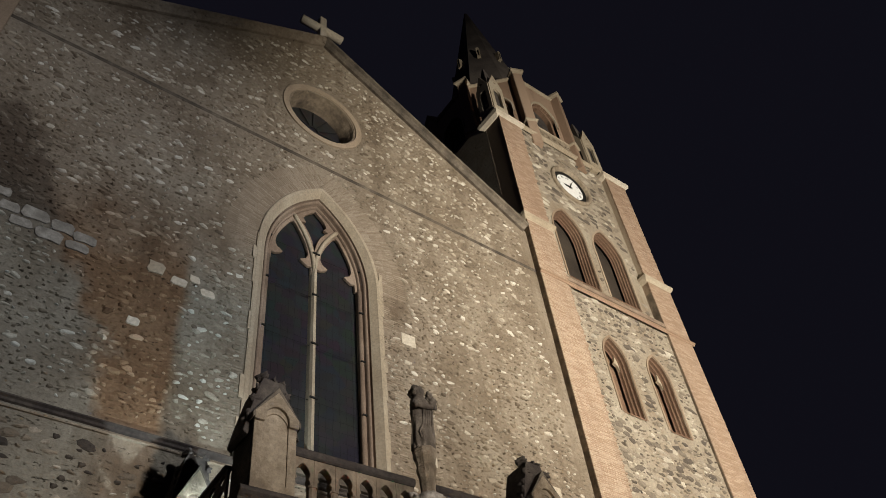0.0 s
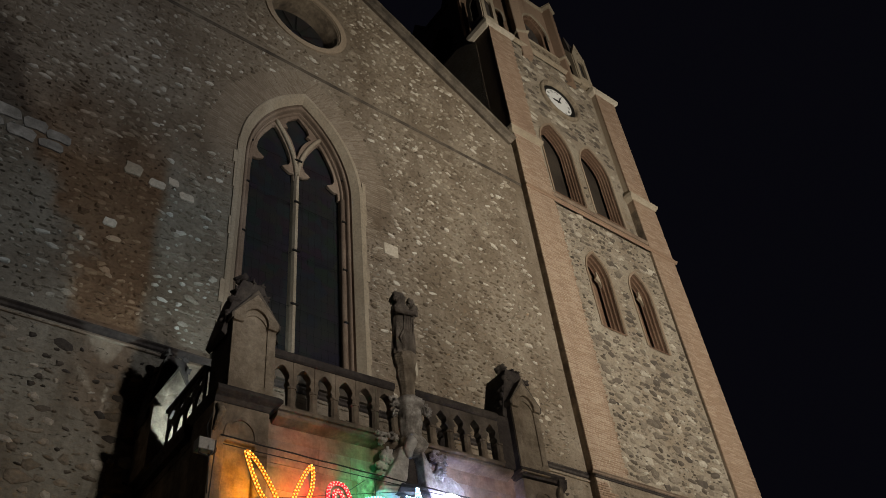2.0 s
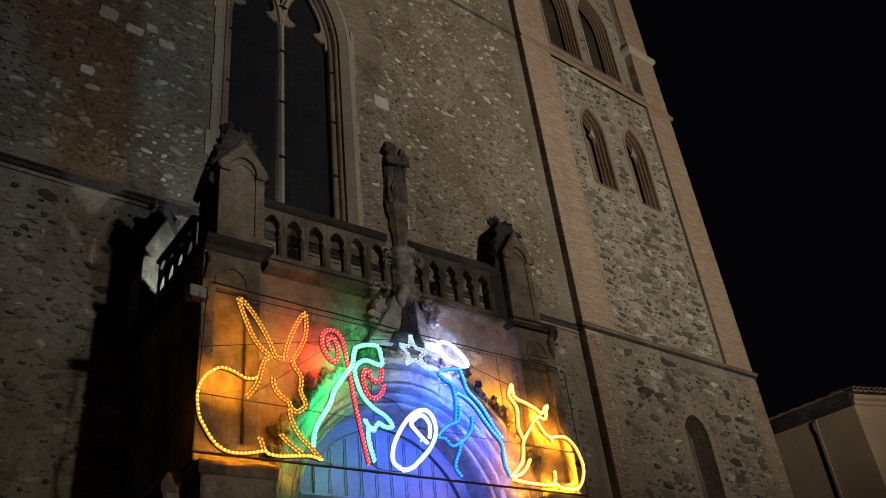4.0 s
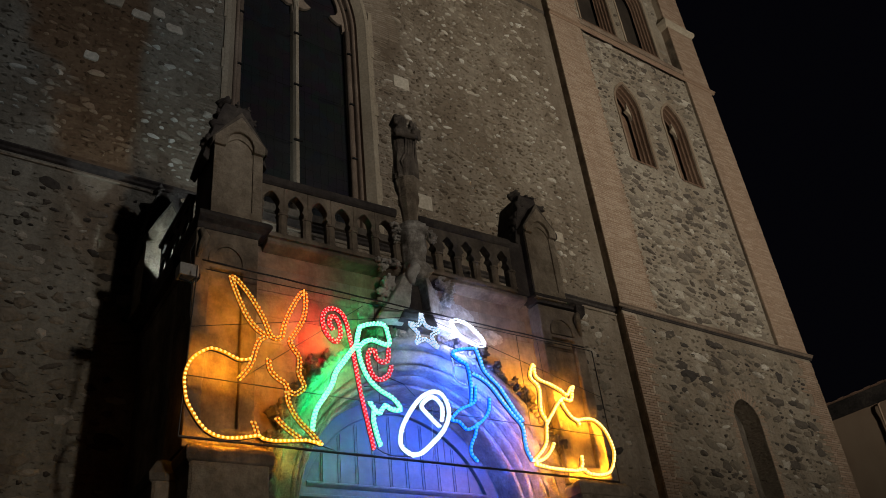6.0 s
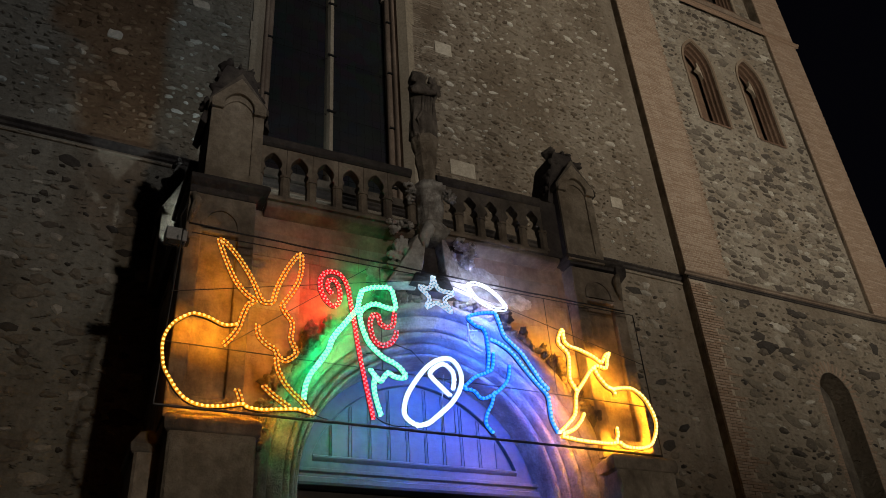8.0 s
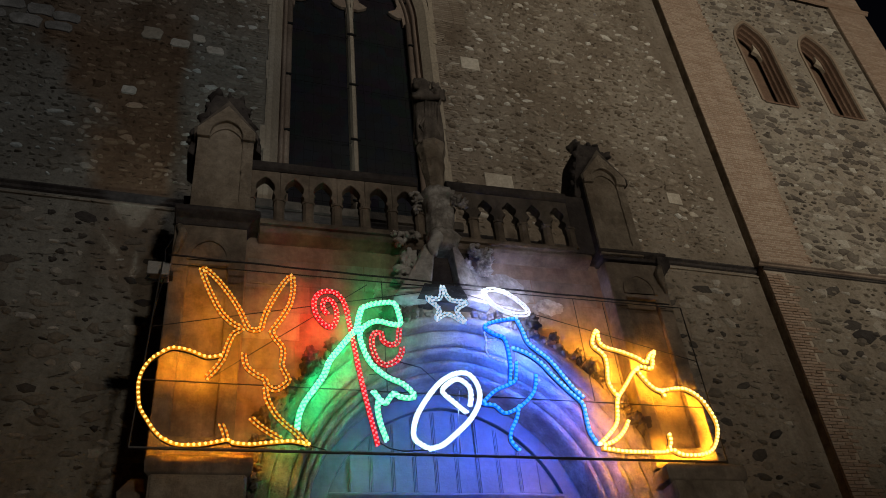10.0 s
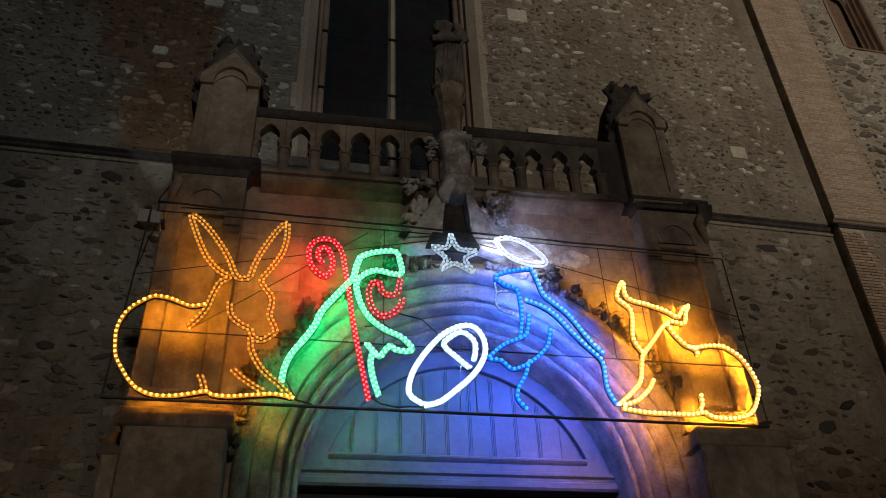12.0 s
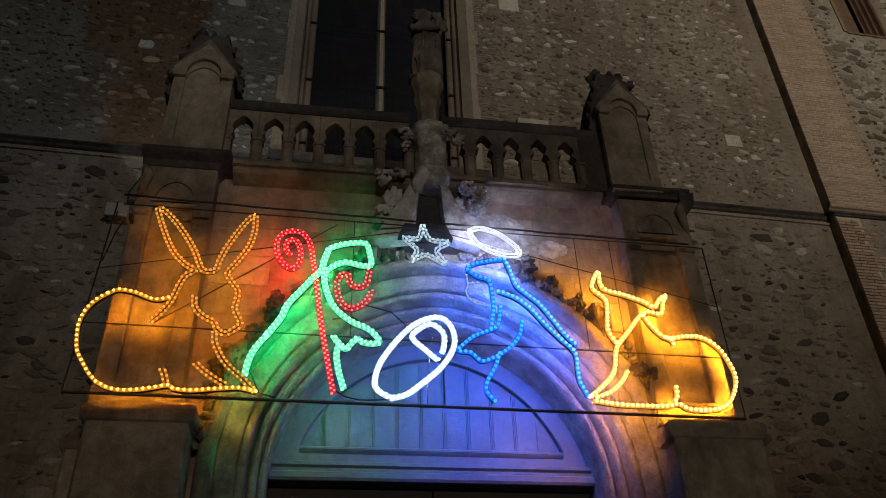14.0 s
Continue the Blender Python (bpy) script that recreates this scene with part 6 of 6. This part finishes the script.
def rough_block(x, z, a, b, seed, material):
    """A large squared stone with broken corners, flush in the wall."""
    rk = random.Random(seed)
    ring = [(-1, -0.6), (-0.75, -1), (0.1, -0.92), (0.8, -1), (1, -0.5), (0.95, 0.55), (0.6, 1), (-0.2, 0.93), (-0.85, 0.95), (-1, 0.4)]
    poly = [(x + a * px * rk.uniform(0.82, 1.05), z + b * pz * rk.uniform(0.82, 1.08)) for px, pz in ring]
    Shape().prism(poly, WALL_Y - 0.035, WALL_Y + 0.06).make("stone", material, wall_main, "large pale squared block", bevel=0.01)


for k, (x, z, a, b) in enumerate(ROUGH[:8]):
    rough_block(x, z, a, b, 500 + k, GREY_BLOCK)
for k, (x, z, a, b) in enumerate(ROUGH[8:]):
    rough_block(x, z, a, b, 530 + k, TRIM_STONE if k == 0 else WHITE_STONE)
lay_stones(wall_main, "stone", nave_stones, WALL_Y, COBBLE, lambda x, z: 10.4 < x < 14.9 and z < 14.0)
lay_stones(wall_main, "rubble_stone", low_stones, WALL_Y, LOW_STONE, lambda x, z: x > 10.4 and z > 4.0)
for x, z, a, b in DRESSED:
    Shape().box(x - a, x + a, WALL_Y - 0.025, WALL_Y + 0.1, z - b, z + b, 0.01).make("stone", WHITE_STONE, wall_main, "pale squared block", bevel=0.01)


def on_tower(x, z, r):
    if x < PA + 0.05 + r or x > PB - r:
        return False
    for a in lancets + belfry:
        if in_arch(x, z, a, 0.14 + r):
            return False
    return math.hypot(x - kx, z - kz) > 1.15 + r and z < 30.7 and not (20.9 - r < z < 21.6 + r)


rt = random.Random(9)
upper = scatter(rt, PA, PB + 0.1, 10.6, 20.9, 0.31, 0.225, 1.0, (0.07, 0.22, 1.0), 0.05, on_tower, 0.6)
upper += scatter(rt, PA, PB + 0.1, 10.6, 20.9, 0.2, 0.15, 0.8, (0.025, 0.08, 1.3), 0.035, on_tower)
lay_stones(tower_upper, "stone", upper, TOWER_Y, TOWER_STONE, lambda x, z: z < 13.5)
bell = scatter(rt, PA, PB + 0.1, 21.6, 30.7, 0.31, 0.225, 1.0, (0.07, 0.22, 1.0), 0.05, on_tower, 0.6)
lay_stones(tower_bell, "stone", bell, BELL_Y, TOWER_STONE, lambda x, z: False)
lower = scatter(rt, 16.2, 22.6, 2.0, 9.95, 0.33, 0.25, 1.0, (0.06, 0.26, 1.2), 0.045, lambda x, z, r: x > 16.2 + r and x < 22.5 - r and not in_arch(x, z, niche, 0.1 + r), 1.1)
lower += scatter(rt, 16.2, 22.6, 2.0, 9.95, 0.21, 0.155, 0.7, (0.03, 0.09, 1.3), 0.035, lambda x, z, r: x > 16.2 + r and x < 22.5 - r and not in_arch(x, z, niche, 0.1 + r))
lay_stones(tower_lower, "stone", lower, BASE_Y, LOW_STONE, lambda x, z: z > 6.5)

# bricks
BRICK_V = [(-0.5, 0.5, -0.5), (0.5, 0.5, -0.5), (0.5, 0.5, 0.5), (-0.5, 0.5, 0.5), (-0.5, -0.4, -0.5), (0.5, -0.4, -0.5), (0.5, -0.4, 0.5), (-0.5, -0.4, 0.5), (-0.48, -0.5, -0.42), (0.48, -0.5, -0.42), (0.48, -0.5, 0.42), (-0.48, -0.5, 0.42)]
BRICK_F = [(0, 1, 5, 4), (1, 2, 6, 5), (2, 3, 7, 6), (3, 0, 4, 7), (4, 5, 9, 8), (5, 6, 10, 9), (6, 7, 11, 10), (7, 4, 8, 11), (8, 9, 10, 11)]
brick_data = piece_data("brick", BRICK_V, BRICK_F, BRICK)


def lay_bricks(parent, bricks, near=lambda x, z: False, limit=300, material=BRICK):
    """Bricks (x, y, z, length, depth, height, turn)."""
    rv, rf, count = [], [], 0
    for x, y, z, l, d, h, turn in bricks:
        if count < limit and near(x, z):
            ob = new("brick", brick_data)
            ob.parent = parent
            ob.matrix_basis = Matrix.Translation((x, y, z)) @ Matrix.Rotation(turn, 4, "Y") @ Matrix.Diagonal((l, d, h, 1))
            count += 1
            continue
        b, c, s = len(rv), math.cos(turn), math.sin(turn)
        rv += [(x + c * l * px + s * h * pz, y + d * py, z - s * l * px + c * h * pz) for px, py, pz in BRICK_V]
        rf += [tuple(q + b for q in face) for face in BRICK_F]
    if rv:
        ob = new("brickwork", piece_data("brickwork", rv, rf, material))
        ob.parent = parent
        ob["kind"] = "stuff"


rb = random.Random(21)


def coursed(x0, x1, y, z0, z1, tooth=(0, 0), course=0.066, length=0.29):
    out, k, z = [], 0, z0
    while z < z1:
        a = x0 - tooth[0] * rb.random() ** 2
        b = x1 + tooth[1] * rb.random() ** 2
        x = a - (length / 2 if k % 2 else 0)
        while x < b:
            xa, xb = max(x, a), min(x + length - 0.012, b)
            if xb - xa > 0.04:
                out.append(((xa + xb) / 2, y + 0.03 - rb.uniform(0, 0.006), z + course / 2, xb - xa, 0.07, course - 0.012 + rb.uniform(-0.003, 0.003), rb.uniform(-0.01, 0.01)))
            x += length
        z += course
        k += 1
    return out


lay_bricks(pil[0], coursed(T0, 15.85, BASE_Y - 0.008, 3.0, 10.0, (0.0, 0.55)) + coursed(T0, PA, PIL_Y - 0.002, 10.36, 23.4, (0.0, 0.1)) + coursed(T0 + 0.05, PA - 0.05, PIL_Y + 0.045, 24.0, 30.3, (0.0, 0.1)), lambda x, z: 8.5 < z < 12.5)
lay_bricks(pil[1], coursed(PB, T1, PIL_Y - 0.002, 10.36, 23.4) + coursed(PB + 0.05, T1 - 0.05, PIL_Y + 0.045, 24.0, 30.3))
lay_bricks(tower_lower, coursed(22.65, T1, BASE_Y - 0.008, 2.0, 10.0, (0.5, 0.0)))
# radial bricks over the nave window, and patches of coursed brick beside it
rad = []
c, r = WIN[2] - WIN[1], WIN[2]
for s in (-1, 1):
    end = math.acos(c / (r + 0.5))
    n = 66
    for k in range(n):
        a = end * (k + 0.5) / n
        for ring in range(3):
            rr = r + 0.13 + 0.29 * (ring + 0.5)
            x, z = -c + rr * math.cos(a), WIN[3] + rr * math.sin(a)
            if x > 0.02:
                rad.append((AX + s * x, WALL_Y + 0.02, z, 0.27, 0.05, 0.042, -s * a))
lay_bricks(wall_main, rad, material=ARCH_BRICK)
flank = []
for s in (-1, 1):
    z = 10.6
    while z < 16.6:
        w = rb.uniform(0.15, 0.7) * (1 if rb.random() < 0.8 else 1.5)
        x = 0.15
        while x < w:
            l = rb.uniform(0.18, 0.3)
            if rb.random() < 0.55:
                flank.append((AX + s * (WIN[1] + x + l / 2), WALL_Y + 0.012, z, l - 0.015, 0.05, 0.04, rb.uniform(-0.03, 0.03)))
            x += l
        z += 0.068
lay_bricks(wall_main, flank, material=ARCH_BRICK)
# brick edges of the blind arch and the tower windows
edge = []
for sgn in (-1, 1):
    z = 3.0
    while z < 7.7:
        l = rb.choice((0.1, 0.14, 0.2))
        edge.append((niche[0] + sgn * (niche[1] + l / 2 + 0.005), BASE_Y + 0.018, z, l, 0.05, 0.052, 0))
        z += 0.066
    for k in range(9):
        a = (math.pi / 2) * (k + 0.5) / 9.5
        edge.append((niche[0] + sgn * (niche[1] - niche[2] + (niche[2] + 0.15) * math.cos(a)), BASE_Y + 0.018, niche[3] + (niche[2] + 0.15) * math.sin(a), 0.27, 0.05, 0.055, -sgn * a))
lay_bricks(tower_lower, edge)


# ashlar blocks of the porch wall, round the arch
block_data = [piece_data("block", [(x * sx, y, z * sz) for x, y, z in BRICK_V], BRICK_F, ASHLAR) for sx, sz in ((1, 1), (0.99, 0.98), (0.985, 1))]
ra = random.Random(33)
z = 3.2
while z < 7.3:
    h = ra.choice((0.33, 0.38, 0.44))
    x = 4.84
    while x < 9.58:
        l = min(ra.uniform(0.5, 1.05), 9.6 - x)
        corners = [(x, z), (x + l, z), (x, z + h), (x + l, z + h), (x + l / 2, z), (x + l / 2, z + h)]
        if l > 0.12 and z + h < 7.4 and not any(in_arch(cx, cz, PORTAL, 0.6) for cx, cz in corners):
            ob = new("block", ra.choice(block_data))
            ob.parent = wall_porch
            ob.matrix_basis = Matrix.Translation((x + l / 2, PY + 0.127 + ra.uniform(-0.007, 0.0), z + h / 2)) @ Matrix.Diagonal((l - 0.006, 0.03, h - 0.006, 1))
        x += l
    z += h

# flaking plaster round the corbel
for j, (cx, cz, a, b) in enumerate(((8.12, 6.86, 0.52, 0.34), (6.62, 6.72, 0.3, 0.3), (7.75, 7.12, 0.3, 0.16), (8.75, 6.75, 0.22, 0.12))):
    poly = []
    for k in range(72):
        u = math.tau * k / 72
        r = 0.9 + 0.3 * noise.noise(Vector((1.6 * math.cos(u), 1.6 * math.sin(u), 5 * j))) + 0.22 * noise.noise(Vector((5 * math.cos(u), 5 * math.sin(u), 3 + j)))
        poly.append((cx + a * r * math.cos(u), cz + b * r * math.sin(u)))
    Shape().prism(poly, PY + 0.098, PY + 0.13).make("plaster_patch", CORBEL_STONE, wall_porch, "ragged pale plaster")
